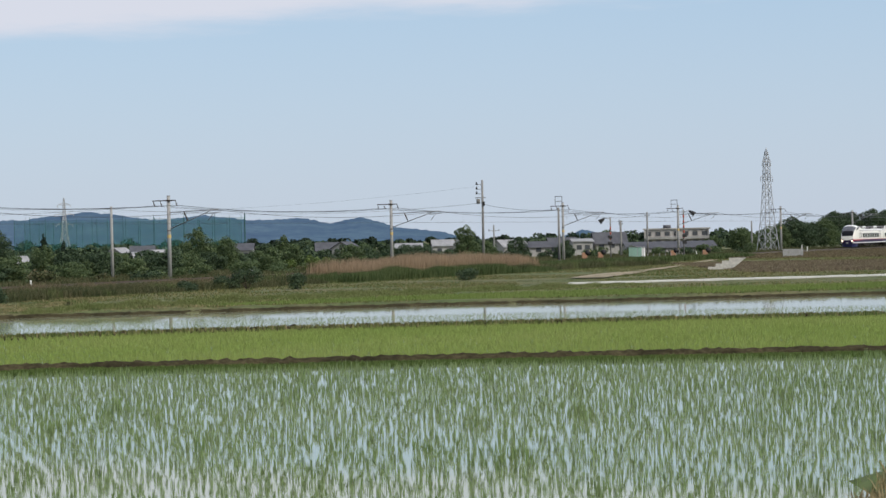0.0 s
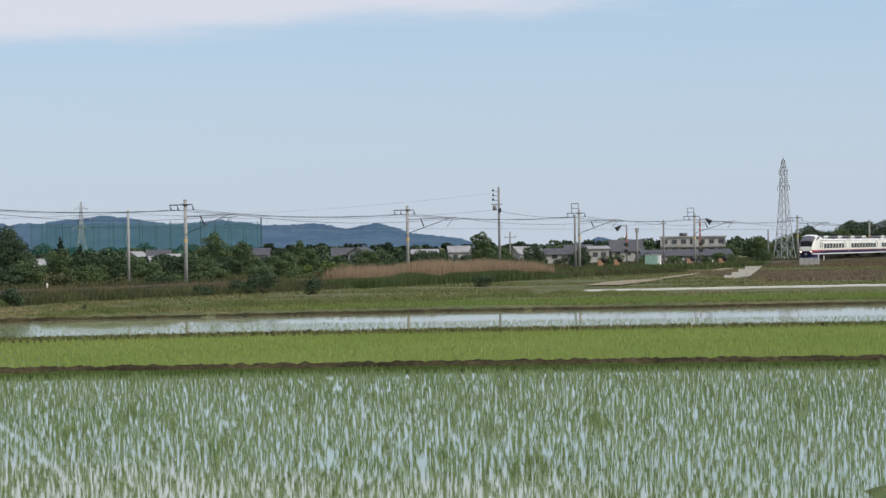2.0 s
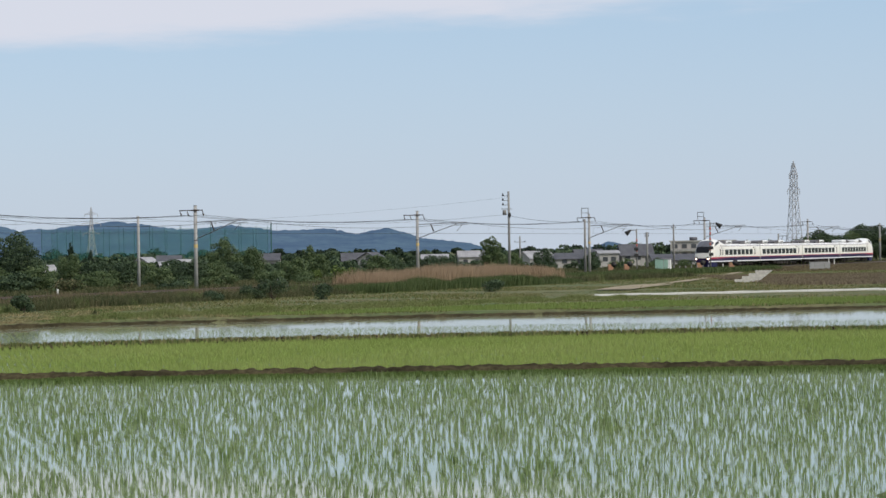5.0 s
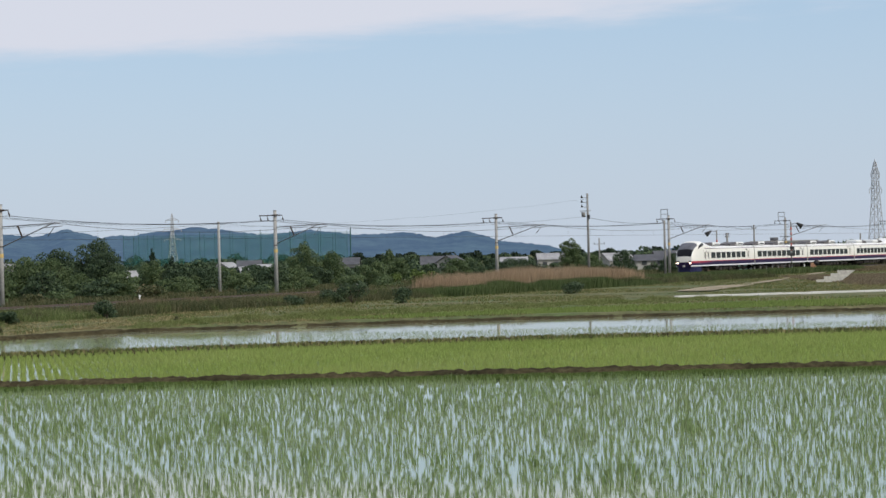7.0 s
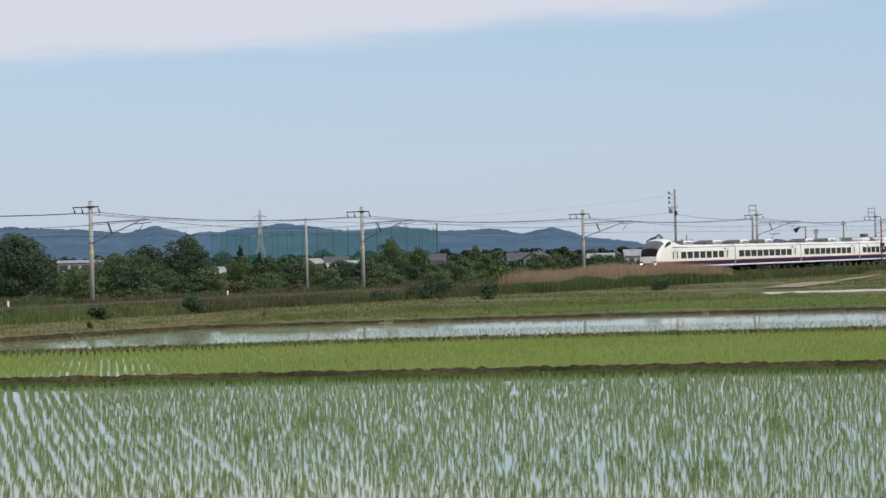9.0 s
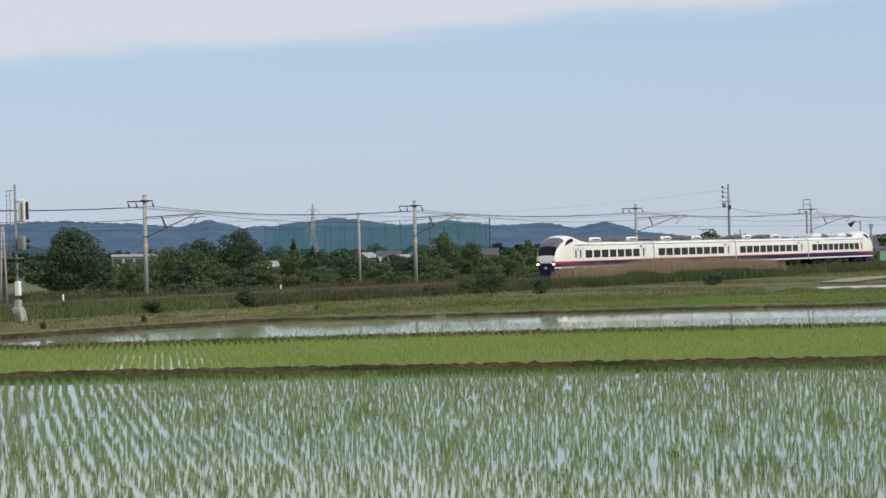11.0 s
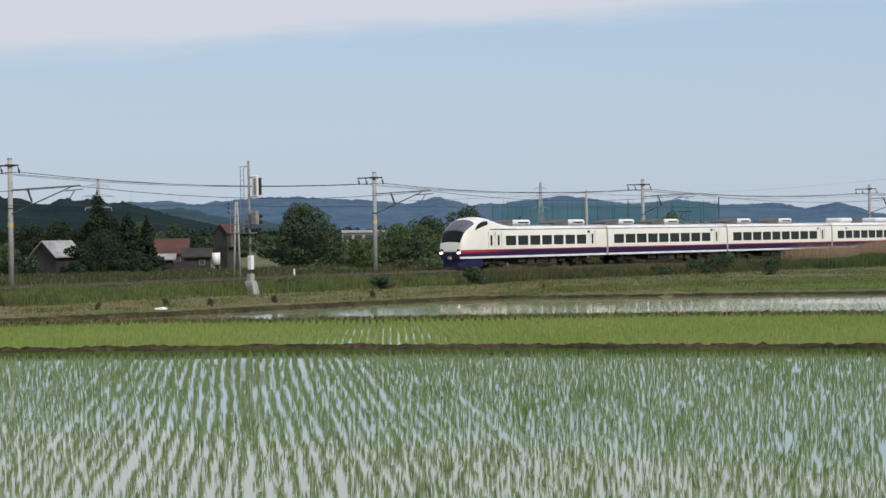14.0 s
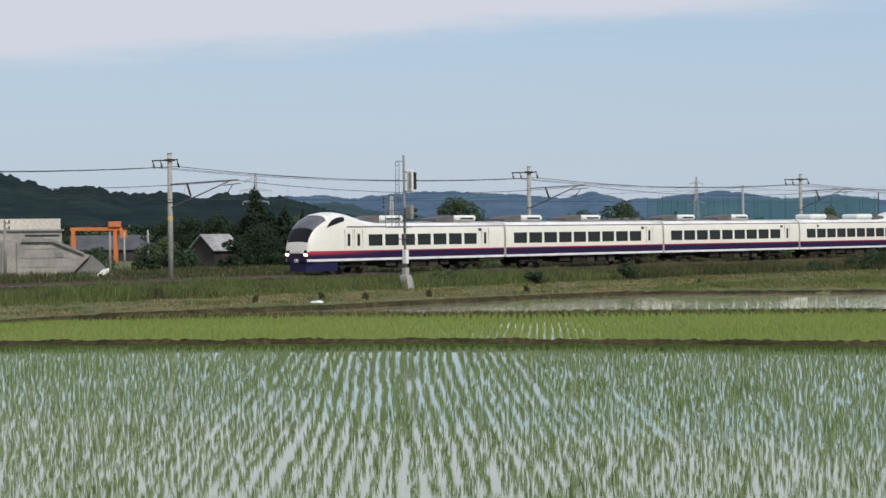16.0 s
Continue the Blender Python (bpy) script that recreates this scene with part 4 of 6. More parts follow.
def tree(x, y, height, width, leaf, seed, label, name="tree", category="tree", group="", trunk=0.25, size=0.2, density=1.0, z0=None):
    rng = np.random.default_rng(seed)
    z0 = float(ground_z([x], [y])[0]) - 0.05 if z0 is None else z0
    ob = thing(name, pose(x, y, z0), label, category, group)
    r = width / 2
    bm = bmesh.new()
    th = height * (trunk + 0.25)
    tr = max(0.06, height * 0.022)
    add_rod(bm, (0, 0, 0), (0.03 * r, 0, th), tr * 1.3, tr * 0.7, 8)
    for k in range(5):
        a = rng.uniform(0, 6.28)
        add_rod(bm, (0.02 * r, 0, th * rng.uniform(0.55, 0.95)), (math.cos(a) * r * 0.6, math.sin(a) * r * 0.6, height * rng.uniform(0.5, 0.8)), tr * 0.5, tr * 0.15, 6)
    part("trunk", bm, M_BARK, ob)
    lobes = []
    n = 20 if height > 4 else 12
    ch = height * (1 - trunk)
    for k in range(n):
        t = (k + 0.5) / n
        z = height * trunk + ch * (0.08 + 0.80 * t)
        wide = math.sin(math.pi * min(1, 0.24 + 0.68 * t)) ** 0.7
        a = k * 2.4 + rng.uniform(-0.5, 0.5)
        q = r * wide * rng.uniform(0.35, 0.80)
        rr = r * rng.uniform(0.26, 0.44) * (0.6 + 0.4 * wide)
        lobes.append(((math.cos(a) * q, math.sin(a) * q, z), (rr, rr, min(rr * 0.62, ch * 0.15))))
    lobes.append(((0, 0, height * trunk + ch * 0.40), (r * 0.56, r * 0.56, ch * 0.36)))
    lobes.append(((rng.uniform(-0.2, 0.2) * r, 0, height - ch * 0.13), (r * 0.30, r * 0.30, ch * 0.13)))
    count = int(density * min(16000, max(1600, 170 * width * height)))
    v, f = leaf_cloud(rng, lobes, count, size * 0.72)
    mesh_object("crown", v, f, leaf, ob)
    return ob


def shrub(x, y, height, width, leaf, seed, label, size=0.2, density=1.0):
    rng = np.random.default_rng(seed)
    ob = thing("shrub", pose(x, y, float(ground_z([x], [y])[0]) - 0.05), label, "shrub", "shrubs by the railway")
    bm = bmesh.new()
    for k in range(4):
        a = rng.uniform(0, 6.28)
        add_rod(bm, (0, 0, 0), (math.cos(a) * width * 0.25, math.sin(a) * width * 0.25, height * 0.6), 0.05, 0.02, 5)
    part("stems", bm, M_BARK, ob)
    r = width / 2
    lobes = [((rng.uniform(-0.5, 0.5) * r, rng.uniform(-0.4, 0.4) * r, height * rng.uniform(0.25, 0.7)),
              (r * rng.uniform(0.4, 0.6), r * rng.uniform(0.4, 0.6), height * rng.uniform(0.22, 0.34))) for _ in range(7)]
    v, f = leaf_cloud(rng, lobes, int(density * max(700, min(6000, 120 * width * height))), size * 0.72)
    mesh_object("foliage", v, f, leaf, ob)
    return ob


def conifer(x, y, height, width, seed, label, size=0.22, z0=None):
    rng = np.random.default_rng(seed)
    z0 = float(ground_z([x], [y])[0]) - 0.05 if z0 is None else z0
    ob = thing("conifer", pose(x, y, z0), label, "tree", "conifers")
    rod("trunk", (0, 0, 0), (0, 0, height * 0.95), height * 0.02, M_BARK, ob, r1=0.02)
    lobes = []
    layers = int(6 + height)
    for k in range(layers):
        t = k / (layers - 1)
        z = height * (0.08 + 0.88 * t)
        rr = width / 2 * (1 - t) ** 0.8 + 0.12
        for j in range(3):
            a = k * 1.9 + j * 2.1
            q = rr * rng.uniform(0.5, 1.25)
            lobes.append(((math.cos(a) * q * 0.6, math.sin(a) * q * 0.6, z), (q * 0.62, q * 0.62, height * rng.uniform(0.05, 0.085))))
    v, f = leaf_cloud(rng, lobes, int(min(16000, 330 * width * height)), size * 0.68)
    mesh_object("crown", v, f, M_NEEDLE, ob)
    return ob


BROAD = "broad green tree with a dense rounded crown"
SCRUB = "leafy green scrub tree behind the railway"
tree(-63.8, 194.8, 7.3, 8.0, M_LEAF_DARK, 1, "large dark green tree with rounded crown beside the railway", trunk=0.06, density=1.5, size=0.17)
for i, (x, y, h, w, m) in enumerate([
        (-52.2, 218.8, 7.0, 7.4, M_LEAF_DARK), (-57.8, 208.0, 5.0, 6.4, M_LEAF), (-54.2, 207.0, 4.8, 5.8, M_LEAF), (-49.8, 214.0, 5.6, 5.8, M_LEAF_DARK), (-55.6, 214.0, 5.9, 6.4, M_LEAF_DARK), (-60.5, 203.0, 3.4, 5.0, M_LEAF), (-50.5, 204.0, 3.0, 4.6, M_LEAF),
        (-50.9, 244.8, 4.5, 4.4, M_LEAF), (-44.0, 222.0, 3.4, 4.4, M_LEAF_DARK), (-40.5, 221.4, 3.2, 4.2, M_LEAF_DARK), (-33.1, 257.9, 6.4, 5.2, M_LEAF),
        (-29.5, 260.0, 5.0, 5.0, M_LEAF), (-36.9, 247.3, 3.2, 4.0, M_LEAF_DARK), (-27.4, 328.9, 5.4, 3.9, M_LEAF), (-25.0, 272.0, 4.0, 5.5, M_LEAF_DARK),
        (-21.5, 275.0, 3.8, 5.0, M_LEAF), (3.6, 330.0, 6.4, 5.6, M_LEAF), (8.0, 335.0, 4.0, 4.6, M_LEAF_DARK), (-12.0, 300.0, 3.6, 5.0, M_LEAF),
        (-4.0, 310.0, 3.2, 5.0, M_LEAF_DARK), (64.1, 415.1, 5.2, 6.0, M_LEAF), (72.0, 430.0, 5.0, 6.0, M_LEAF), (80.4, 442.8, 7.6, 8.6, M_LEAF_DARK),
        (88.0, 455.0, 6.4, 8.0, M_LEAF_DARK), (100.0, 489.0, 9.2, 10.0, M_LEAF_DARK), (109.0, 489.0, 9.6, 10.0, M_LEAF_DARK), (118.0, 492.0, 9.0, 10.0, M_LEAF_DARK),
        (93.5, 470.0, 7.4, 8.5, M_LEAF), (84.0, 448.0, 6.6, 8.5, M_LEAF_DARK), (97.0, 480.0, 8.0, 9.0, M_LEAF_DARK), (104.5, 494.0, 9.0, 11.0, M_LEAF_DARK), (113.5, 494.0, 9.4, 11.0, M_LEAF_DARK), (76.0, 436.0, 6.0, 7.5, M_LEAF), (68.0, 428.0, 4.6, 7.0, M_LEAF), (59.0, 420.0, 3.6, 6.0, M_LEAF), (-97.6, 191.6, 3.2, 5.0, M_LEAF), (-92.5, 195.0, 3.6, 4.0, M_LEAF_DARK), (-86.9, 157.6, 2.5, 4.0, M_LEAF_DARK),
        (-84.0, 162.0, 2.8, 3.4, M_LEAF_DARK), (-110.7, 235.3, 5.4, 6.5, M_LEAF_DARK), (-104.0, 236.0, 5.6, 6.0, M_LEAF_DARK), (-98.0, 232.0, 5.8, 5.6, M_LEAF),
        (-92.0, 228.0, 5.4, 5.0, M_LEAF_DARK), (-77.5, 173.5, 4.6, 6.2, M_LEAF_SHADE), (-83.0, 168.0, 2.2, 3.6, M_LEAF_DARK),
        (-61.0, 220.0, 3.6, 5.0, M_LEAF), (-66.0, 215.0, 3.0, 4.0, M_LEAF_DARK), (-47.0, 206.0, 3.0, 3.6, M_LEAF), (18.5, 300.0, 3.0, 4.0, M_LEAF_DARK),
        (13.5, 352.0, 4.2, 5.0, M_LEAF_DARK), (22.0, 345.0, 3.4, 4.0, M_LEAF_DARK)]):
    tree(x, y, h, w, m, 100 + i, SCRUB if h < 4.5 else BROAD, group="trees behind the railway", trunk=0.05, size=0.13 + 0.0002 * y)
for i, (x, y, h, w) in enumerate([(-16.8, 244.4, 2.5, 2.6), (-14.8, 246.0, 2.2, 2.6), (-19.5, 246.0, 1.9, 2.4)]):
    shrub(x, y, h, w, M_LEAF_LIGHT, 300 + i, "bright yellow-green shrub beside the railway")
for i, (x, y, h, w) in enumerate([(-31.0, 133.0, 1.5, 1.9), (-16.5, 161.0, 2.0, 3.2), (-12.0, 158.0, 1.5, 2.0), (-18.5, 164.0, 1.6, 2.6), (-41.0, 121.0, 1.2, 2.2), (-21.0, 158.0, 1.0, 2.0),
                                  (-36.0, 126.0, 0.9, 1.6), (2.0, 180.0, 1.2, 3.2)]):
    shrub(x, y, h, w, M_LEAF_DARK, 320 + i, "dark green bush in the railway bank's rank grass", size=0.12, density=2.2)
srng = random.Random(5)
for i in range(46):
    s = -48 + i * 4.6 + srng.uniform(-1.5, 1.5)
    x, y, _ = track(s, -srng.uniform(10.5, 17))
    shrub(x, y, srng.uniform(0.9, 2.3) * (0.5 if -46 < s < 40 else 1.0), srng.uniform(2.2, 4.2), srng.choice((M_LEAF, M_LEAF_DARK, M_LEAF, M_TALL)), 400 + i, "green shrub in the undergrowth behind the railway")
for i in range(22):
    shrub(4 + i * 2.4 + srng.uniform(-1, 1), 338 + srng.uniform(-8, 26), srng.uniform(1.3, 2.4), srng.uniform(2.5, 4.5), srng.choice((M_LEAF_DARK, M_LEAF, M_LEAF_DARK)), 700 + i,
          "dark green hedge bush among houses")
# a ragged hedge of self-sown trees fills the strip behind the line
for i in range(56):
    s = -60 + i * 4.2 + srng.uniform(-2, 2)
    x, y, _ = track(s, -srng.uniform(19, 44))
    if -46 < s < 44:
        continue
    tree(x, y, srng.uniform(2.2, 3.6), srng.uniform(4.0, 6.5), srng.choice((M_LEAF, M_LEAF_DARK, M_LEAF_DARK)), 600 + i, "low ragged self-sown tree behind the railway",
         group="trees behind the railway", trunk=0.03, size=0.19)
conifer(-80.2, 178.0, 8.3, 5.6, 2, "tall dark pointed conifer by a wooden shed")
conifer(-77.8, 180.0, 6.2, 4.2, 3, "dark conifer beside a taller one")
conifer(-76.9, 182.5, 5.8, 3.0, 4, "small dark conifer near a red-roofed house")
conifer(-61.1, 293.7, 6.0, 2.6, 5, "dark narrow conifer among shrubs")
conifer(-58.5, 296.0, 4.9, 1.8, 6, "small dark narrow conifer among shrubs")
conifer(-103.0, 232.0, 6.6, 4.0, 7, "dark conifer in a grove")


def far_woods(name, belts, leaf, label, seed, size=0.7):
    """Belts of distant woods: (azimuth from, to, distance, height) in degrees and metres."""
    rng = np.random.default_rng(seed)
    V, F = [], []
    o = 0
    for a0, a1, d, h in belts:
        n = max(2, int(radians(a1 - a0) * d / (h * 0.8)))
        for k in range(n):
            a = radians(a0 + (a1 - a0) * (k + rng.uniform(0, 1)) / n)
            dd = d * rng.uniform(0.94, 1.08)
            hh = h * rng.uniform(0.55, 1.15)
            x, y = math.sin(a) * dd, math.cos(a) * dd
            lobes = [((x + rng.uniform(-0.5, 0.5) * hh, y, 0.2 + hh * rng.uniform(0.25, 0.7)), (hh * 0.45, hh * 0.45, hh * 0.3)) for _ in range(4)]
            v, f = leaf_cloud(rng, lobes, 240, size * 0.8 * d / 500)
            V.append(v)
            F.append(f + o)
            o += len(v)
    ob = mesh_object(name, np.concatenate(V), np.concatenate(F), leaf)
    return tagged(ob, label, "woods", kind="stuff")


for i, (a, d, h, w) in enumerate([(-26.9, 226, 5.2, 6.4), (-26.2, 220, 5.6, 6.0), (-25.4, 224, 5.8, 6.4), (-24.8, 214, 5.0, 5.6), (-23.6, 216, 5.2, 5.2),
                                  (-22.9, 222, 4.6, 5.4), (-21.4, 228, 4.2, 5.6), (-26.7, 178, 2.2, 3.8), (-27.4, 172, 1.7, 3.0), (-24.9, 181, 1.6, 3.0), (-23.1, 183, 1.9, 3.2)]):
    tree(math.sin(radians(a)) * d, math.cos(radians(a)) * d, h, w, M_LEAF_SHADE, 820 + i, "dense dark green tree near the wooden shed", group="trees behind the railway", trunk=0.04, size=0.17)


far_woods("far_woods", [(-34, 2, 640, 4.6), (-14, 2, 520, 3.6), (-24, -8, 470, 3.2), (2, 16, 560, 5.6), (-33, -22, 330, 5.0), (-22, -14, 360, 3.4), (0, 9, 470, 3.8),
                        (-12, -1, 400, 3.0), (-34, -24, 270, 3.0), (-20, -2, 300, 2.6), (-14, -4, 350, 3.2)], M_LEAF_DARK, "distant dark green belts of trees", 31)
far_woods("plain_woods", [(-34, -8, 1100, 8.0), (-8, 3, 1300, 7.0), (3, 14, 900, 6.0), (-30, -16, 900, 7.0)], M_NEEDLE, "dark woods far across the plain", 32, size=0.6)


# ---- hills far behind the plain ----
def hill_material(name, leaf, haze_glow, amount):
    """Forest with a bluish glow added to stand in for kilometres of haze."""
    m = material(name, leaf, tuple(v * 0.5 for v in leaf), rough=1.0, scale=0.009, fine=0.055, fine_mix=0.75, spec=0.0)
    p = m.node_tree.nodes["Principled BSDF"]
    p.inputs["Emission Color"].default_value, p.inputs["Emission Strength"].default_value = (*haze_glow, 1), amount
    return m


def ridge(name, peaks, dist, depth, mat, label, seed, rough):
    """peaks: (azimuth, elevation) in degrees of the crests; the slopes run down towards the viewer."""
    az = np.arange(peaks[0][0], peaks[-1][0], 0.08)
    rows = np.linspace(0, 1, 15)
    v = []
    for r in rows:
        d = dist - depth * (1 - r)
        for a in az:
            crest = dist * math.tan(radians(max(0.0, curve(peaks, a)))) + 4.1
            n = noise.fractal((a * 1.6, r * 1.2, seed), 1.0, 2.0, 5) * rough
            h = (crest + n * crest * 0.5 * r) * (r ** 0.8) * (1 + 0.35 * (1 - r) * noise.noise((a * 0.9, r * 2, seed + 3)))
            h += (noise.noise((a * 7.0, r * 16, seed + 7)) + noise.noise((a * 15.0, r * 30, seed + 8)) * 0.7) * dist * rough * 0.006 * r
            v.append((math.sin(radians(a)) * d, math.cos(radians(a)) * d, h))
    n = len(az)
    i = (np.arange(len(rows) - 1)[:, None] * n + np.arange(n - 1)[None, :]).ravel()
    f = np.stack([i, i + 1, i + n + 1, i + n], 1)
    return tagged(mesh_object(name, v, f, mat, smooth=True), label, "hills", kind="structure")


# the second colour is an added glow for haze, weaker on nearer hills
M_HILL_FAR = hill_material("far_hill_forest_haze", (0.05, 0.075, 0.06), (0.06, 0.103, 0.205), 0.9)
M_HILL_MID = hill_material("middle_hill_forest_haze", (0.03, 0.045, 0.035), (0.05, 0.085, 0.125), 0.65)
M_HILL_NEAR = hill_material("near_hill_forest_haze", (0.019, 0.029, 0.021), (0.031, 0.052, 0.080), 0.36)
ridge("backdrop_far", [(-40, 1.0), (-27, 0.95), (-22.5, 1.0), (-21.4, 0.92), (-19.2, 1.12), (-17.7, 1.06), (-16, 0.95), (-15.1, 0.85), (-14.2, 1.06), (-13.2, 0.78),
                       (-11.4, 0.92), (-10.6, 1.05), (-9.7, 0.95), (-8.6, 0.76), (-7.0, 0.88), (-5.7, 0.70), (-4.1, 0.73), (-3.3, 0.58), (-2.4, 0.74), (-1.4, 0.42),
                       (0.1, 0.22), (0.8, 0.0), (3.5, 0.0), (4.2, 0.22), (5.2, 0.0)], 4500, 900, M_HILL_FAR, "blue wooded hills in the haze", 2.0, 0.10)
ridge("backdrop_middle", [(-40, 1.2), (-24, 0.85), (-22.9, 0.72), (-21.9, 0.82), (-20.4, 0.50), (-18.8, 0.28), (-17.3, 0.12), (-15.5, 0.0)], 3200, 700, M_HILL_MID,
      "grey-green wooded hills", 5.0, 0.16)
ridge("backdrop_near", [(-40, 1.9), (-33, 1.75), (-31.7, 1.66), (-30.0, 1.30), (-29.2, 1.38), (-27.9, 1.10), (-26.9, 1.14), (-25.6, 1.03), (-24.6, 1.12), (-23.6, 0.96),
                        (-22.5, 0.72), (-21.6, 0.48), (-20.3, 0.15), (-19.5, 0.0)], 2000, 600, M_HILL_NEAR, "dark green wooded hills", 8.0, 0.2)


# ---- overhead line ----
# distance along the line, top, framed head, offset from the track
POLES = [(-44.0, 9.6, 0, -7.4), (-5.5, 9.72, 0, -7.4), (33.0, 9.36, 0, -6.4), (73.0, 9.18, 0, -6.05), (120.0, 9.13, 0, -6.85), (168.2, 9.15, 1, -6.5), (213.0, 9.0, 1, -7.1),
         (260.7, 9.04, 0, -5.9), (304.7, 8.45, 0, -5.0), (348.0, 8.5, 0, -5.5), (392.0, 8.5, 0, -5.5)]


def line_pole(s, top, framed, off):
    """Local x points across the line, towards the fields; y along it."""
    x, y, h = track(s, off)
    zb = float(ground_z([x], [y])[0]) - 0.1
    ob = thing("overhead_line_pole", pose(x, y, zb, 0, 0, -math.degrees(h)), "round grey concrete railway pole carrying overhead wires", "pole", "overhead line poles")
    H = top - zb
    rod("shaft", (0, 0, 0), (0, 0, H), 0.21, M_CONC, ob, r1=0.17, n=14)
    rod("cap", (0, 0, H), (0, 0, H + 0.06), 0.19, M_CONC_DARK, ob, n=14)
    bm = bmesh.new()
    add_box(bm, (2.9, 0.1, 0.1), (-0.55, 0, H - 0.45))
    add_box(bm, (0.5, 0.5, 0.16), (0, 0, H - 0.45))
    part("crossarm", bm, M_RUST, ob)
    for dx in (-1.95, -1.05, 0.85):
        bm = bmesh.new()
        add_rod(bm, (dx, 0, H - 0.45), (dx + 0.1, 0, H - 0.75), 0.035, 0.035, 6)
        for k in range(3):
            add_rod(bm, (dx + 0.1 + k * 0.04, 0, H - 0.72 - k * 0.11), (dx + 0.12 + k * 0.04, 0, H - 0.80 - k * 0.11), 0.085, 0.06, 8)
        part("insulator", bm, M_RUST, ob, "dark insulator")
    if framed:
        bm = bmesh.new()
        for dx in (-1.2, -0.1):
            add_rod(bm, (dx, 0, H - 0.5), (dx, 0, H + 0.95), 0.05, 0.05, 6)
        add_rod(bm, (-1.25, 0, H + 0.95), (-0.05, 0, H + 0.95), 0.05, 0.05, 6)
        add_rod(bm, (-1.25, 0, H + 0.25), (-0.05, 0, H + 0.25), 0.04, 0.04, 6)
        part("top_frame", bm, M_STEEL, ob)
    zt = 7.55 - zb
    arm = thing("cantilever", Matrix.Translation((0, 0, 0)), "", "")
    arm.parent = ob
    rod("tie_tube", (0.15, 0, zt - 0.05), (0.1 - off, 0, zt + 0.12), 0.045, M_STEEL, arm)
    rod("strut", (0.15, 0, zt - 1.75), (-off - 0.9, 0, zt + 0.02), 0.05, M_STEEL, arm)
    rod("drop_insulator", (1.9, 0, zt + 0.0), (2.35, 0, zt - 0.95), 0.075, M_RUST, arm)
    rod("registration_arm", (-off - 1.5, 0, zt - 0.25), (0.4 - off, 0, zt - 0.15), 0.035, M_STEEL, arm)
    rod("steady_arm", (-off - 0.5, 0, zt - 0.22), (-off - 1.2, 0, zt - 0.95), 0.035, M_STEEL, arm)
    bm = bmesh.new()
    add_rod(bm, (0, 0, 4.65), (0, 0, 4.98), 0.208, 0.205, 14)
    part("yellow_band", bm, M_YELLOW, ob, "faded yellow marking band")
    bm = bmesh.new()
    add_rod(bm, (0, 0, H - 3.6), (0, 0, H - 3.5), 0.2, 0.2, 14)
    part("steel_band", bm, M_RUST, ob)
    return ob


for row in POLES:
    line_pole(*row)


def wire(name, points, r, label, group=""):
    cu = bpy.data.curves.new(name, "CURVE")
    cu.dimensions, cu.bevel_depth, cu.bevel_resolution = "3D", r, 0
    sp = cu.splines.new("POLY")
    sp.points.add(len(points) - 1)
    for q, p in zip(sp.points, points):
        q.co = (*p, 1)
    cu.materials.append(M_WIRE)
    return tagged(new(name, cu), label, "wire", group)


def span(off, zs, sag, name, label, r=0.016):
    pts = []
    for (s0, _, _, o0), (s1, _, _, o1), z0, z1 in zip(POLES[:-1], POLES[1:], zs[:-1], zs[1:]):
        for k in range(8):
            t = k / 8
            o = 0.0 if off == 0.0 else o0 + (o1 - o0) * t + off
            pts.append((*track(s0 + (s1 - s0) * t, o)[:2], z0 + (z1 - z0) * t - sag * 4 * t * (1 - t)))
    pts.append((*track(POLES[-1][0], POLES[-1][3] + off if off else 0.0)[:2], zs[-1]))
    return wire(name, pts, r, label, "overhead wires")


tops = [p[1] for p in POLES]
span(-1.85, [t - 0.95 for t in tops], 0.55, "feeder_wire", "thin dark feeder wire on the poles' crossarms")
span(-0.95, [t - 0.95 for t in tops], 0.5, "feeder_wire", "thin dark feeder wire on the poles' crossarms")
span(0.95, [t - 0.95 for t in tops], 0.6, "feeder_wire", "thin dark feeder wire on the poles' crossarms", r=0.022)
span(0.0, [7.6] * len(POLES), 0.75, "messenger_wire", "dark messenger wire over the track", r=0.02)
span(0.0, [6.25] * len(POLES), 0.0, "contact_wire", "dark contact wire over the track", r=0.014)
for i, (a, b) in enumerate(zip(POLES[:-1], POLES[1:])):
    for k in range(1, 8):
        t = k / 8
        x, y, _ = track(a[0] + (b[0] - a[0]) * t)
        wire("dropper", [(x, y, 7.6 - 0.75 * 4 * t * (1 - t)), (x, y, 6.25)], 0.006, "thin dropper between overhead wires", "droppers")


# ---- other poles ----
def hang(a, b, sag, label="dark sagging power cable between poles", r=0.022):
    pts = [tuple(Vector(a).lerp(Vector(b), k / 12) - Vector((0, 0, sag * 4 * (k / 12) * (1 - k / 12)))) for k in range(13)]
    return wire("power_cable", pts, r, label, "power cables")


hang((5.7, 269.9, 9.0), (16.2, 267.5, 7.9), 0.35)
hang((5.7, 269.9, 11.6), (-90.0, 340.0, 12.0), 2.2, r=0.008)
hang((16.2, 267.5, 7.9), (35.0, 328.1, 7.6), 0.7, r=0.018)
hang((-37.0, 214.6, 8.3), (-120.0, 170.0, 8.8), 1.2, r=0.014)
hang((-37.0, 214.6, 8.3), (5.7, 269.9, 9.2), 1.0, r=0.014)

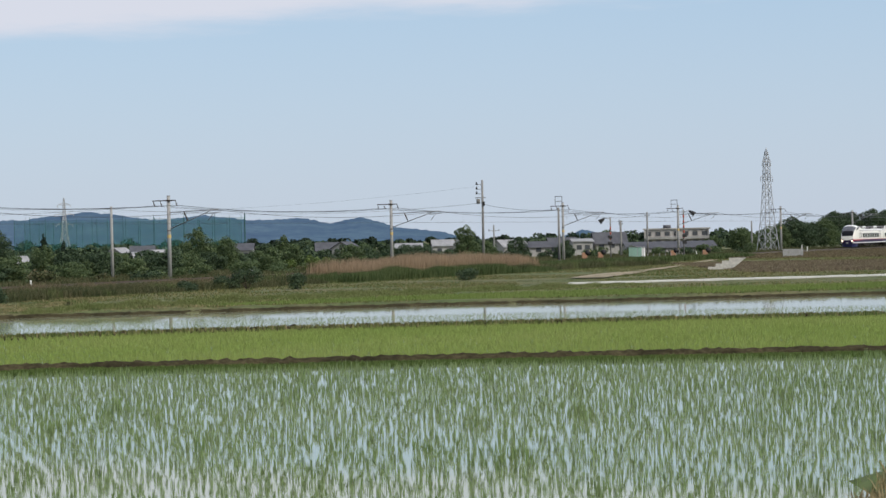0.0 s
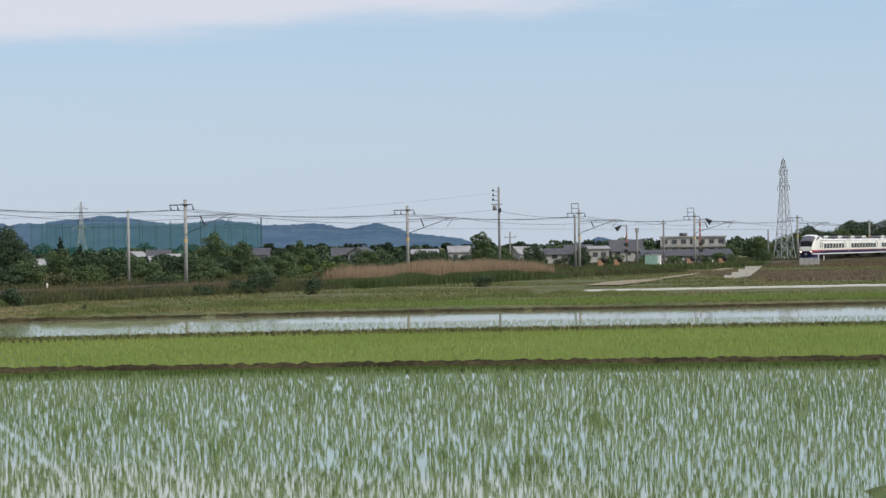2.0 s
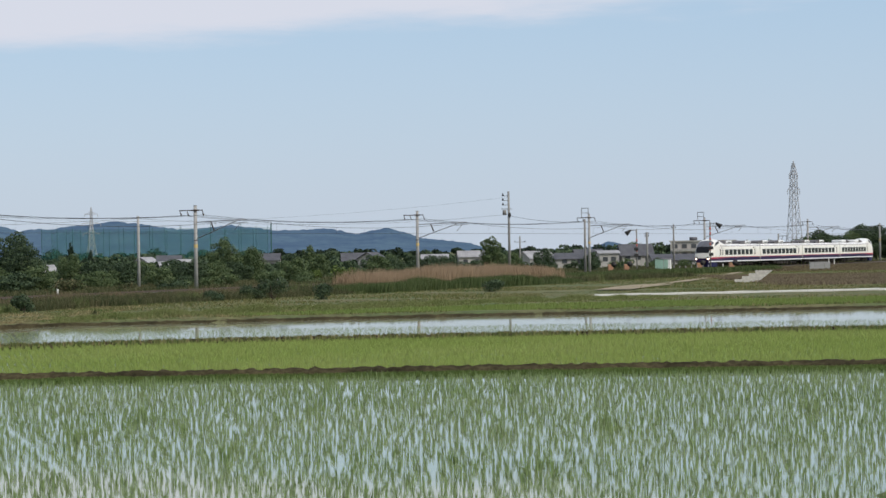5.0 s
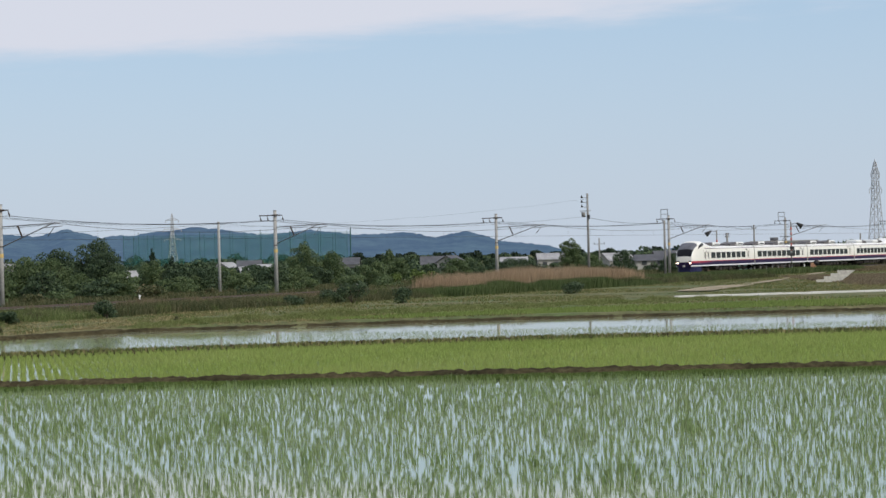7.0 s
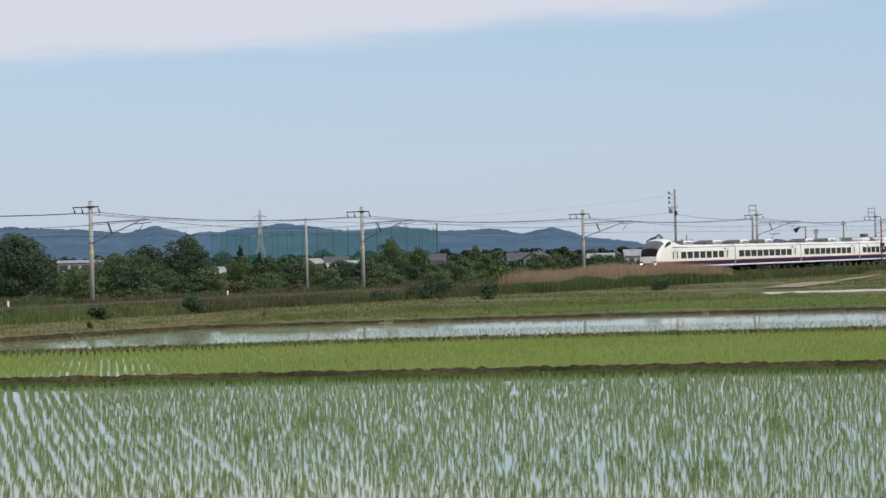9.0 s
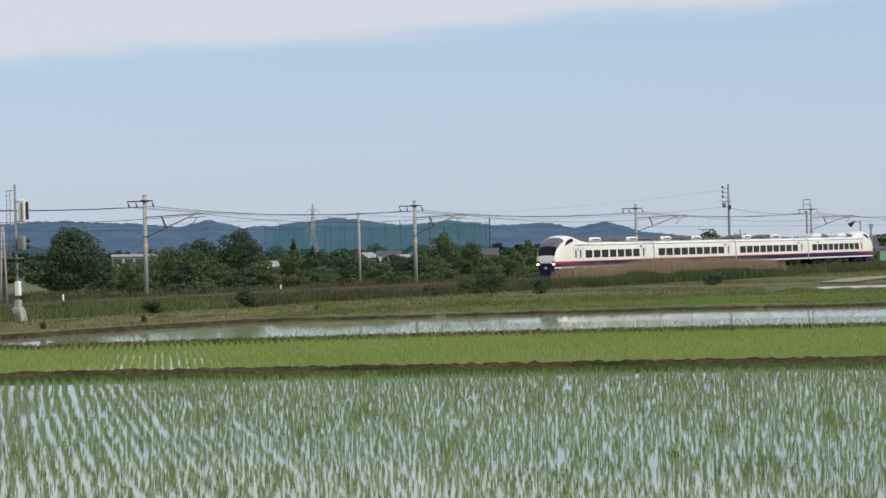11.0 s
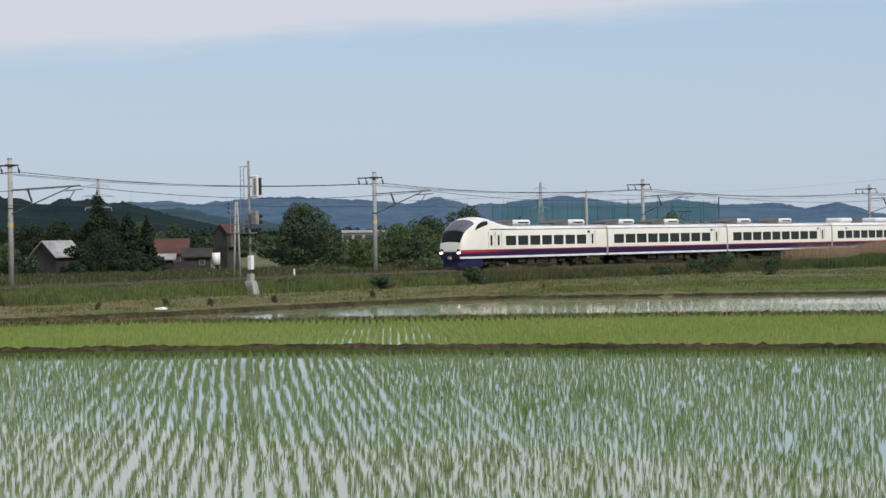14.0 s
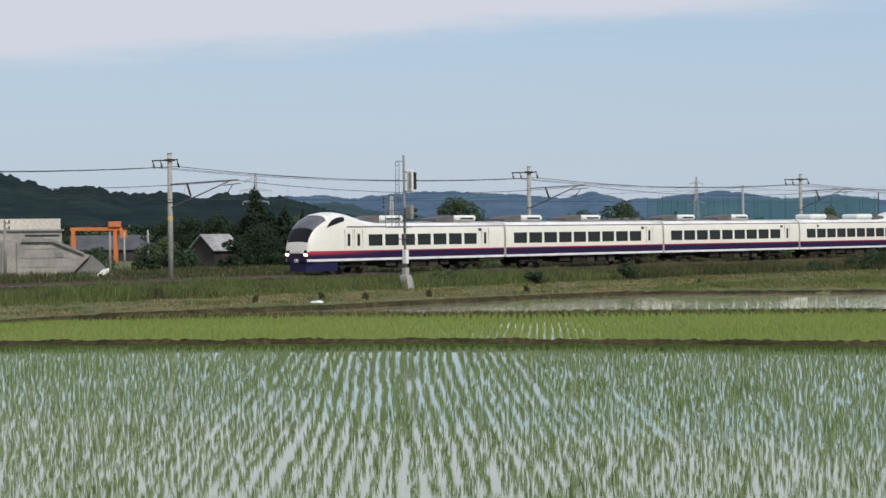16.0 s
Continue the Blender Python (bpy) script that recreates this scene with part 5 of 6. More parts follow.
def plain_pole(x, y, top, r, mat, label, lean=0.0, z0=None, arms=()):
    z0 = float(ground_z([x], [y])[0]) - 0.1 if z0 is None else z0
    ob = thing("utility_pole", pose(x, y, z0, 0, lean, 0), label, "pole", "utility poles")
    H = top - z0
    rod("shaft", (0, 0, 0), (0, 0, H), r * 1.25, mat, ob, r1=r * 0.9, n=10)
    for dz, w, dx in arms:
        a = part("crossarm", add_box(bmesh.new(), (w, 0.09, 0.09), (dx, 0, H - dz)), M_STEEL, ob)
        for q in (-0.42, 0.42):
            rod("insulator", (dx + w * q, 0, H - dz + 0.04), (dx + w * q, 0, H - dz + 0.25), 0.06, M_BLACK, a)
    return ob


plain_pole(-37.0, 214.6, 8.6, 0.15, M_CONC, "slim grey concrete pole behind the railway")
power = plain_pole(5.7, 269.9, 12.4, 0.16, M_CONC_DARK, "tall dark power pole with transformer and side insulators")
for k in range(3):
    b = rod("side_insulator", (-0.1, 0, 11.6 - k * 0.65), (-0.95, 0, 11.6 - k * 0.65), 0.04, M_STEEL, power)
    rod("disc", (-0.8, 0, 11.6 - k * 0.65), (-0.8, 0, 11.95 - k * 0.65), 0.16, M_BLACK, b, r1=0.05)
box("bracket", (1.5, 0.12, 0.12), (-0.3, 0, 9.75), M_STEEL, power)
rod("transformer", (-0.6, 0, 8.9), (-0.6, 0, 9.6), 0.27, M_CONC_DARK, power, n=12, label="dark grey transformer")
box("switch_box", (0.3, 0.3, 0.6), (0.15, -0.15, 8.9), M_BLACK, power)
plain_pole(8.8, 329.9, 6.5, 0.13, M_CONC_DARK, "thin pole with short crossarm", arms=[(1.0, 2.0, 0)])
plain_pole(16.2, 267.5, 8.3, 0.15, M_CONC_DARK, "grey concrete pole beside a railway pole")
plain_pole(35.0, 328.1, 8.1, 0.15, M_CONC_DARK, "grey concrete pole behind the crossing", arms=[(0.6, 0.8, 0)])
plain_pole(31.4, 338.5, 6.9, 0.2, M_CONC_DARK, "dark pole with a boxy head by the crossing", arms=[(0.3, 0.7, 0), (0.7, 0.7, 0)])
plain_pole(62.0, 385.0, 6.6, 0.16, M_CONC_DARK, "grey concrete pole near the steel tower")
plain_pole(-78.8, 145.0, 4.1, 0.11, M_CONC_DARK, "slim grey pole in front of shrubs")
plain_pole(-83.7, 136.4, 5.0, 0.11, M_CONC_DARK, "grey pole with two small lamps by the concrete wall", arms=[(0.15, 0.5, 0.2), (0.6, 0.5, 0.2)])
plain_pole(-94.2, 176.4, 4.0, 0.10, M_CONC, "thin pale pole near the orange gantry")
plain_pole(-91.8, 177.0, 4.2, 0.10, M_CONC, "thin pale pole near the orange gantry")
plain_pole(-53.45, 144.5, 6.7, 0.075, M_CONC, "pale pole leaning against its twin beside the signal", lean=2.0, arms=[(0.3, 0.7, -0.3), (0.65, 0.7, -0.3), (1.0, 0.7, -0.3)])
plain_pole(-52.9, 144.5, 6.7, 0.07, M_CONC, "pale pole leaning against its twin beside the signal", lean=-1.6)


def lattice_tower(x, y, top, base, label, arms, r=0.07, waist=0.62, top_share=0.16):
    """A four-legged steel tower; arms: (height share, half width)."""
    ob = thing("transmission_tower", pose(x, y, 0.2, 0, 0, 20), label, "tower", "transmission towers")
    def half(t):
        return base / 2 * lerp([(0, 1.0), (0.3, 0.45 + top_share * 0.65), (waist, top_share + 0.10), (0.88, top_share), (0.97, 0.10)], t)
    H = top
    levels = [0, 0.14, 0.27, 0.38, 0.48, 0.56, 0.63, 0.70, 0.77, 0.84, 0.91, 0.97]
    corner = ((1, 1), (-1, 1), (-1, -1), (1, -1))
    for cx, cy in corner:
        bm = bmesh.new()
        for a, b in zip(levels[:-1], levels[1:]):
            add_rod(bm, (cx * half(a), cy * half(a), a * H), (cx * half(b), cy * half(b), b * H), r, r, 5)
        part("leg", bm, M_PYLON, ob)
    for a, b in zip(levels[:-1], levels[1:]):
        for (ax, ay), (bx, by) in zip(corner, corner[1:] + corner[:1]):
            rod("brace", (ax * half(a), ay * half(a), a * H), (bx * half(b), by * half(b), b * H), r * 0.6, M_PYLON, ob, n=4)
            rod("brace", (bx * half(a), by * half(a), a * H), (ax * half(b), ay * half(b), b * H), r * 0.6, M_PYLON, ob, n=4)
            rod("strut", (ax * half(b), ay * half(b), b * H), (bx * half(b), by * half(b), b * H), r * 0.6, M_PYLON, ob, n=4)
    for t, w in arms:
        bm = bmesh.new()
        for sx in (-1, 1):
            for yy in (-0.05 * base, 0.05 * base):
                add_rod(bm, (sx * half(t), yy, t * H), (sx * w, 0, t * H), r * 0.8, r * 0.6, 4)
                add_rod(bm, (sx * half(t), yy, t * H + H * 0.035), (sx * w, 0, t * H), r * 0.7, r * 0.5, 4)
            add_rod(bm, (sx * w, 0, t * H), (sx * w, 0, t * H - H * 0.045), r * 0.9, r * 0.9, 5)
        part("crossarm", bm, M_PYLON, ob)
    rod("peak", (0, 0, 0.97 * H), (0, 0, H), r * 2, M_PYLON, ob, r1=r)
    return ob


lattice_tower(64.3, 379.6, 20.8, 3.3, "grey steel lattice tower near the railway", [(0.72, 1.35), (0.87, 0.95)], r=0.075, top_share=0.28)
lattice_tower(-249.3, 1265.7, 37.0, 7.5, "grey steel lattice tower across the plain", [(0.52, 5.4), (0.70, 6.2), (0.87, 4.2)], r=0.24)
lattice_tower(-369.4, 820.7, 31.0, 6.5, "grey steel lattice tower in front of the hills", [(0.55, 6.0), (0.72, 7.2), (0.88, 4.6)], r=0.19)


# ---- signal beside the track ----
def build_signal():
    ob = thing("railway_signal", pose(-41.3, 114.7, 0.12, 0, 0, -24) @ Matrix.Scale(0.935, 4), "grey steel railway signal mast seen from behind on a concrete block", "railway signal")
    bm = bmesh.new()
    add_box(bm, (0.7, 0.7, 1.5), (0.45, 0, 0.35), bevel=0.06)
    for q in bm.verts:
        if q.co.z > 0.5:
            q.co.x -= 0.45
            q.co.y *= 0.75
    add_box(bm, (0.4, 0.4, 0.6), (0.0, 0, 1.3), bevel=0.04)
    part("base_block", bm, M_CONC, ob, "stepped pale concrete block")
    rod("mast", (0, 0, 0.6), (-0.08, 0, 9.25), 0.10, M_CONC_DARK, ob, r1=0.075, n=10)
    box("control_box", (0.36, 0.3, 0.95), (0.2, -0.18, 2.35), M_WHITE, ob, "white control box", bevel=0.03)
    head = thing("upper_signal", Matrix.Translation((0.62, 0, 7.5)), "", "")
    head.parent = ob
    bm = bmesh.new()
    add_box(bm, (0.62, 0.16, 1.5), (-0.1, 0, 0), bevel=0.07)
    part("backboard", bm, M_WHITE, head, "pale rounded backboard")
    box("lamp_case", (0.3, 0.14, 1.2), (0.0, 0.14, 0), M_BLACK, head, bevel=0.04)
    box("rim", (0.05, 0.26, 1.1), (0.25, 0.12, -0.05), M_BLACK, head, bevel=0.03)
    box("rear_panel", (0.14, 0.05, 1.1), (-0.02, -0.10, 0), M_CONC_DARK, head, bevel=0.02)
    for dz in (-0.3, 0.1, 0.5):
        rod("hood", (0.0, 0.18, dz), (0.0, 0.42, dz - 0.05), 0.12, M_BLACK, head, r1=0.12, n=10)
    for dz in (8.1, 6.8):
        rod("arm", (0, 0, dz), (0.6, 0, dz - 0.02), 0.035, M_STEEL, ob)
    low = thing("lower_signal", Matrix.Translation((0.45, 0, 5.35)), "", "")
    low.parent = ob
    box("lamp_case", (0.55, 0.34, 0.95), (0, 0, 0), M_CONC_DARK, low, bevel=0.05)
    for dz in (-0.2, 0.2):
        rod("hood", (0.1, 0.15, dz), (0.14, 0.5, dz - 0.05), 0.15, M_BLACK, low, r1=0.14, n=10)
    bm = bmesh.new()
    add_box(bm, (1.9, 0.7, 0.06), (-0.6, 0, 4.35))
    for dx in (-1.5, -0.9, -0.3):
        add_rod(bm, (dx, -0.35, 4.35), (dx, -0.35, 5.5), 0.025, 0.025, 5)
    add_rod(bm, (-1.5, -0.35, 5.5), (0, -0.35, 5.5), 0.025, 0.025, 5)
    add_rod(bm, (-1.5, -0.35, 4.95), (0, -0.35, 4.95), 0.025, 0.025, 5)
    part("work_platform", bm, M_STEEL, ob)
    box("step", (1.5, 0.3, 0.06), (0.2, 0, 3.55), M_RUST, ob)
    bm = bmesh.new()
    for dx in (-0.62, -0.95):
        add_rod(bm, (dx, 0.1, 4.3), (dx, 0.1, 8.9), 0.022, 0.022, 5)
    for k in range(14):
        add_rod(bm, (-0.95, 0.1, 4.4 + k * 0.32), (-0.62, 0.1, 4.4 + k * 0.32), 0.013, 0.013, 4)
    for dz in (5.6, 8.85):
        add_rod(bm, (-0.95, 0.1, dz), (0, 0, dz), 0.022, 0.022, 5)
    part("ladder", bm, M_STEEL, ob)


build_signal()


# ---- buildings ----
M_TIMBER = material("weathered_timber", (0.060, 0.053, 0.051), (0.038, 0.034, 0.033), rough=0.9, scale=0.8, fine=7, fine_mix=0.5)
M_TIN = material("pale_tin_roof", (0.36, 0.355, 0.36), (0.25, 0.245, 0.25), rough=0.6, scale=0.5, fine=3)
M_REDTIN = material("rust_red_roof", (0.105, 0.048, 0.04), (0.075, 0.038, 0.034), rough=0.75, scale=0.5, fine=4)
M_TILE = material("dark_roof_tile", (0.07, 0.07, 0.08), (0.10, 0.10, 0.11), rough=0.6, scale=0.7, fine=4)
M_PLASTER = material("off_white_render", (0.40, 0.385, 0.36), (0.31, 0.30, 0.28), rough=0.9, scale=0.4, fine=4)
M_CREAMWALL = material("cream_wall", (0.62, 0.59, 0.52), (0.54, 0.51, 0.45), rough=0.85, scale=0.4, fine=4)
M_BEIGE = material("beige_render", (0.48, 0.45, 0.41), (0.40, 0.37, 0.34), rough=0.9, scale=0.4, fine=4)
M_PANE = material("window_glass", (0.05, 0.055, 0.06), (0.07, 0.075, 0.08), rough=0.1, fine_mix=0.0, spec=0.5)
M_STAINED = material("stained_concrete", (0.36, 0.335, 0.31), (0.24, 0.222, 0.205), rough=0.9, scale=0.55, fine=3, bump=0.1, fine_mix=0.22)
M_CHANNEL = material("weathered_precast_concrete", (0.62, 0.61, 0.58), (0.50, 0.49, 0.46), rough=0.85, scale=0.5, fine=6, fine_mix=0.25)
M_GREENBOX = material("green_cabinet", (0.30, 0.46, 0.37), (0.27, 0.42, 0.33), rough=0.5)


def house(name, x, y, rz, w, d, eave, ridge_h, wall, roof, label, windows=(), over=0.35, category="house", z0=0.2, door=None):
    """Gabled; the ridge runs along x. windows: (x, z, width, height) on the side that faces the viewer (y < 0)."""
    ob = thing(name, pose(x, y, z0, 0, 0, rz), label, category)
    v = [(-w / 2, -d / 2, 0), (w / 2, -d / 2, 0), (w / 2, d / 2, 0), (-w / 2, d / 2, 0), (-w / 2, -d / 2, eave), (w / 2, -d / 2, eave), (w / 2, d / 2, eave),
         (-w / 2, d / 2, eave), (-w / 2, 0, ridge_h), (w / 2, 0, ridge_h)]
    f = [(0, 1, 5, 4), (2, 3, 7, 6), (1, 2, 6, 9, 5), (3, 0, 4, 8, 7)]
    mesh_object("wall", v, f, wall, ob)
    slope = (ridge_h - eave) / (d / 2)
    for sy in (-1, 1):
        lo, hi = eave - slope * over, ridge_h
        q = [(-w / 2 - over, sy * (d / 2 + over), lo), (w / 2 + over, sy * (d / 2 + over), lo), (w / 2 + over, 0, hi), (-w / 2 - over, 0, hi)]
        q += [(a, b, c + 0.12) for a, b, c in q]
        mesh_object("roof", q, [(3, 2, 1, 0), (4, 5, 6, 7), (0, 1, 5, 4), (1, 2, 6, 5), (2, 3, 7, 6), (3, 0, 4, 7)], roof, ob)
    for wx, wz, ww, wh in windows:
        fr = box("window", (ww + 0.12, 0.08, wh + 0.12), (wx, -d / 2 - 0.02, wz), M_CONC_DARK, ob, bevel=0.0)
        box("pane", (ww, 0.03, wh), (wx, -d / 2 - 0.055, wz), M_PANE, fr, bevel=0.0)
    if door:
        box("door", (door[1], 0.06, door[2]), (door[0], -d / 2 - 0.02, door[2] / 2), M_BLACK, ob, bevel=0.0)
    return ob


def board_battens(ob, w, d, h, n):
    for k in range(n):
        box("board", (0.05, 0.03, h), (-w / 2 + w * (k + 0.5) / n, -d / 2 - 0.012, h / 2), M_TIMBER, ob, bevel=0.0)


shed = house("shed", -88.1, 185.1, 66, 3.4, 3.6, 2.0, 3.4, M_TIMBER, M_TIN, "small weathered wooden shed with a pale tin roof", category="shed")
board_battens(shed, 3.4, 3.6, 2.0, 10)
house("house", -79.2, 192.0, 20, 5.4, 4.4, 2.1, 3.45, M_TIMBER, M_REDTIN, "old wooden house with a rust-red roof", windows=[(1.6, 1.5, 0.9, 0.7)], door=(-1.4, 1.2, 1.8))
house("house", -77.0, 186.6, 20, 2.4, 1.8, 1.5, 1.9, M_TIMBER, M_TIN, "low wooden lean-to with a pale roof")
annex = house("shed", -73.0, 186.6, 20, 2.6, 3.0, 1.75, 2.45, M_TIMBER, M_TIMBER, "low grey wooden shed with a small window", windows=[(0.5, 1.1, 0.5, 0.45)], category="shed")
tower = house("tower_hut", -70.0, 187.3, 70, 1.9, 1.7, 4.1, 4.9, M_TIMBER, M_REDTIN, "narrow tall wooden hut with a red roof", windows=[(0.0, 3.3, 0.4, 1.0)], category="hut", over=0.15)
box("balcony", (1.6, 0.4, 0.12), (0, -1.0, 2.6), M_BLACK, tower)
tank = thing("water_tank", pose(-69.0, 181.5, 0.2), "small white water tank on a stand", "tank")
rod("drum", (0, 0, 0.9), (0, 0, 2.1), 0.42, M_WHITE, tank, n=14)
for a in (0.4, 2.5, 4.6):
    rod("leg", (math.cos(a) * 0.35, math.sin(a) * 0.35, 0), (math.cos(a) * 0.35, math.sin(a) * 0.35, 0.9), 0.04, M_STEEL, tank)
house("house", -118.6, 403.0, 12, 9.4, 7.0, 4.0, 4.45, M_PLASTER, M_TIN, "pale two-storey building with a flat roof and dark windows", windows=[(-3.4, 3.0, 1.7, 1.0), (-1.1, 3.0, 1.7, 1.0), (1.2, 3.0, 1.7, 1.0), (3.5, 3.0, 1.7, 1.0), (-3.4, 1.3, 1.7, 1.0), (1.2, 1.3, 1.7, 1.0)])
house("house", -71.5, 322.2, 40, 3.0, 2.6, 1.6, 2.6, M_PLASTER, M_TIN, "small white-walled hut among shrubs")
for x, y, w, rz, roof, eave, rid in [(-66.5, 424.8, 5.0, 8, M_TILE, 2.2, 3.9), (-61.0, 410.0, 3.6, 50, M_TIN, 1.6, 3.0), (-72.5, 430.0, 4.2, 65, M_TIN, 2.2, 3.6), (-64.0, 405.0, 3.0, 20, M_TIN, 1.4, 2.6),
                                     (-21.2, 419.5, 3.6, 60, M_TILE, 2.6, 3.9), (-25.5, 424.0, 5.0, 5, M_TILE, 2.2, 3.8), (-8.0, 450.0, 6.0, 0, M_TIN, 2.2, 3.2),
                                     (0.5, 452.0, 6.0, 5, M_TIN, 2.6, 3.9), (14.0, 400.0, 6.0, 30, M_TIN, 2.2, 3.6), (21.5, 399.0, 7.0, 0, M_TILE, 2.0, 3.1),
                                     (-46.0, 440.0, 5.0, 0, M_TILE, 2.6, 4.0), (26.0, 420.0, 6.0, 10, M_TILE, 2.4, 3.8)]:
    house("house", x, y, rz, w, 5.0, eave, rid, M_PLASTER, roof, "distant low house with pale walls and grey roof", windows=[(-w * 0.25, 1.5, 1.0, 0.9), (w * 0.2, 1.5, 1.0, 0.9)])
house("house", 34.5, 398.5, 5, 6.5, 5.0, 2.6, 4.7, M_PLASTER, M_TILE, "pale two-storey house with a dark roof", windows=[(-2, 2.0, 1.0, 0.8), (0.2, 2.0, 1.0, 0.8), (2.2, 2.0, 1.0, 0.8)])
house("house", 28.5, 396.0, 5, 4.0, 5.0, 3.0, 3.5, M_PLASTER, M_TIN, "white house with a flat pale roof", windows=[(-0.8, 1.8, 1.0, 0.9), (0.9, 1.8, 1.0, 0.9)])
house("long_house", 44.3, 377.4, 6, 17.5, 6.0, 1.5, 2.6, M_PLASTER, M_TILE, "long low building with a dark tiled roof", windows=[(-6, 0.9, 1.6, 0.9), (-2, 0.9, 1.6, 0.9), (3, 0.9, 1.6, 0.9), (7, 0.9, 1.2, 0.9)])


def apartment():
    ob = thing("apartment_block", pose(52.1, 426.8, 0.2, 0, 0, -8), "pale three-storey apartment block with a flat roof", "building")
    box("wall", (14.2, 8, 5.2), (0, 0, 2.6), M_BEIGE, ob, bevel=0.0)
    box("roof", (14.8, 8.6, 0.3), (0, 0, 5.32), M_PLASTER, ob, bevel=0.03)
    for row, z in enumerate((1.9, 3.9)):
        for k in range(7):
            wx = -6.1 + k * 2.03
            fr = box("window", (1.2, 0.1, 1.05), (wx, -4.02, z + 0.35), M_CONC_DARK, ob, bevel=0.0)
            box("pane", (1.0, 0.04, 0.85), (wx, -4.08, z + 0.35), M_PANE, fr, bevel=0.0)
        box("balcony", (13.6, 0.9, 0.5), (0, -4.45, z - 0.6), M_PLASTER, ob, bevel=0.02)
    rod("roof_tank", (-2.2, 0, 5.45), (-2.2, 0, 6.2), 0.9, M_TILE, ob, n=14, label="dark roof tank")
    for wx in (-7.0, 0.0, 7.0):
        box("pillar", (0.25, 0.5, 5.2), (wx, -4.2, 2.6), M_PLASTER, ob, bevel=0.0)


apartment()


# ---- level crossing ----
def crossing_signal(x, y, top, striped, side):
    ob = thing("crossing_signal", pose(x, y, 0.4), "red and white level crossing post with a dark horn lamp", "crossing signal", "level crossing")
    H = top - 0.4
    rod("post", (0, 0, 0), (0, 0, H), 0.11, M_CONC_DARK, ob)
    for k in range(striped):
        rod("stripe", (0, 0, 2.4 + k * 0.8), (0, 0, 2.8 + k * 0.8), 0.135, M_RED, ob, label="red band")
    rod("lamp_arm", (0, 0, H - 0.3), (side * 1.1, 0, H - 0.1), 0.05, M_STEEL, ob)
    rod("lamp_hood", (side * 0.9, 0, H - 0.15), (side * 1.7, -0.1, H - 0.75), 0.12, M_BLACK, ob, r1=0.42, n=12)
    for dz in (2.6, 3.6):
        box("lamp_board", (0.7, 0.12, 0.5), (0.1 * side, -0.15, dz), M_BLACK, ob, bevel=0.05)
    return ob


crossing_signal(27.0, 308.8, 7.2, 4, -1)
crossing_signal(37.4, 297.7, 8.0, 6, 1)


def barrier_machine(x, y):
    ob = thing("barrier_machine", pose(x, y, 0.45), "orange level crossing barrier machine with a dark round weight", "barrier", "level crossing barriers")
    box("case", (0.8, 0.7, 1.25), (0, 0, 0.62), M_BARRIER, ob, bevel=0.06)
    rod("weight", (0.5, -0.4, 1.25), (0.5, -0.15, 1.25), 0.42, M_BLACK, ob, n=14)
    rod("boom_stub", (-0.2, -0.3, 1.1), (0.9, -0.3, 1.5), 0.06, M_YELLOW, ob)
    return ob


for x, y in ((21.8, 296.0), (24.4, 297.5), (36.0, 300.5), (40.4, 296.0)):
    barrier_machine(x, y)
cab = thing("relay_cabinet", pose(30.2, 298.5, 0.35, 0, 0, -14), "pale green metal relay cabinet with double doors", "cabinet")
box("case", (1.3, 1.0, 2.0), (-0.6, 0, 1.0), M_GREENBOX, cab, bevel=0.03)
box("door", (0.62, 0.05, 1.9), (0.45, -0.5, 1.0), M_GREENBOX, cab, "lighter green door", bevel=0.02)
box("side_case", (1.1, 1.0, 1.95), (0.62, 0.03, 0.98), M_WHITE, cab, "pale side case", bevel=0.03)
box("cap", (2.5, 1.1, 0.08), (0, 0, 2.03), M_CONC, cab, bevel=0.02)

panel = thing("site_hoarding", pose(53.8, 295.1, 0.3, 0, 0, -8), "pale grey sheet-metal hoarding beside the track", "hoarding")
for k in range(4):
    part("sheet", add_box(bmesh.new(), (0.72, 0.05, 1.15), (-1.14 + k * 0.76, 0, 0.72), bevel=0.01), M_CONC, panel)
for k in (-1.5, 0.0, 1.5):
    rod("post", (k, 0.08, 0), (k, 0.08, 1.3), 0.05, M_STEEL, panel)

# fence posts at the crossing
for k in range(7):
    x, y, _ = track(176 + k * 2.2, 3.4)
    fp = thing("fence_post", pose(x, y, 0.35), "short dark crossing fence post", "post", "crossing fence posts")
    rod("shaft", (0, 0, 0), (0, 0, 1.1), 0.05, M_CONC_DARK, fp)

def prism(profile, y0, y1):
    """A closed outline in x and z, pulled from y0 to y1."""
    bm = bmesh.new()
    a = [bm.verts.new((x, y0, z)) for x, z in profile]
    b = [bm.verts.new((x, y1, z)) for x, z in profile]
    bm.faces.new(a)
    bm.faces.new(b[::-1])
    for i in range(len(a)):
        j = (i + 1) % len(a)
        bm.faces.new((a[i], b[i], b[j], a[j]))
    bmesh.ops.recalc_face_normals(bm, faces=bm.faces[:])
    return bm


# culvert head walls: steps of pale concrete
wall_ob = thing("culvert_wall", pose(30.0, 203.5, 0.15, 0, 0, -12), "stepped pale concrete culvert wall in a grassy bank", "wall")
part("head_wall", prism([(-1.9, 0.1), (0.4, 0.1), (2.1, 1.42), (0.3, 1.42), (0.3, 1.12), (-0.4, 1.12), (-0.4, 0.82), (-1.1, 0.82), (-1.1, 0.5), (-1.9, 0.5)], -0.25, 0.25), M_CREAMWALL, wall_ob)

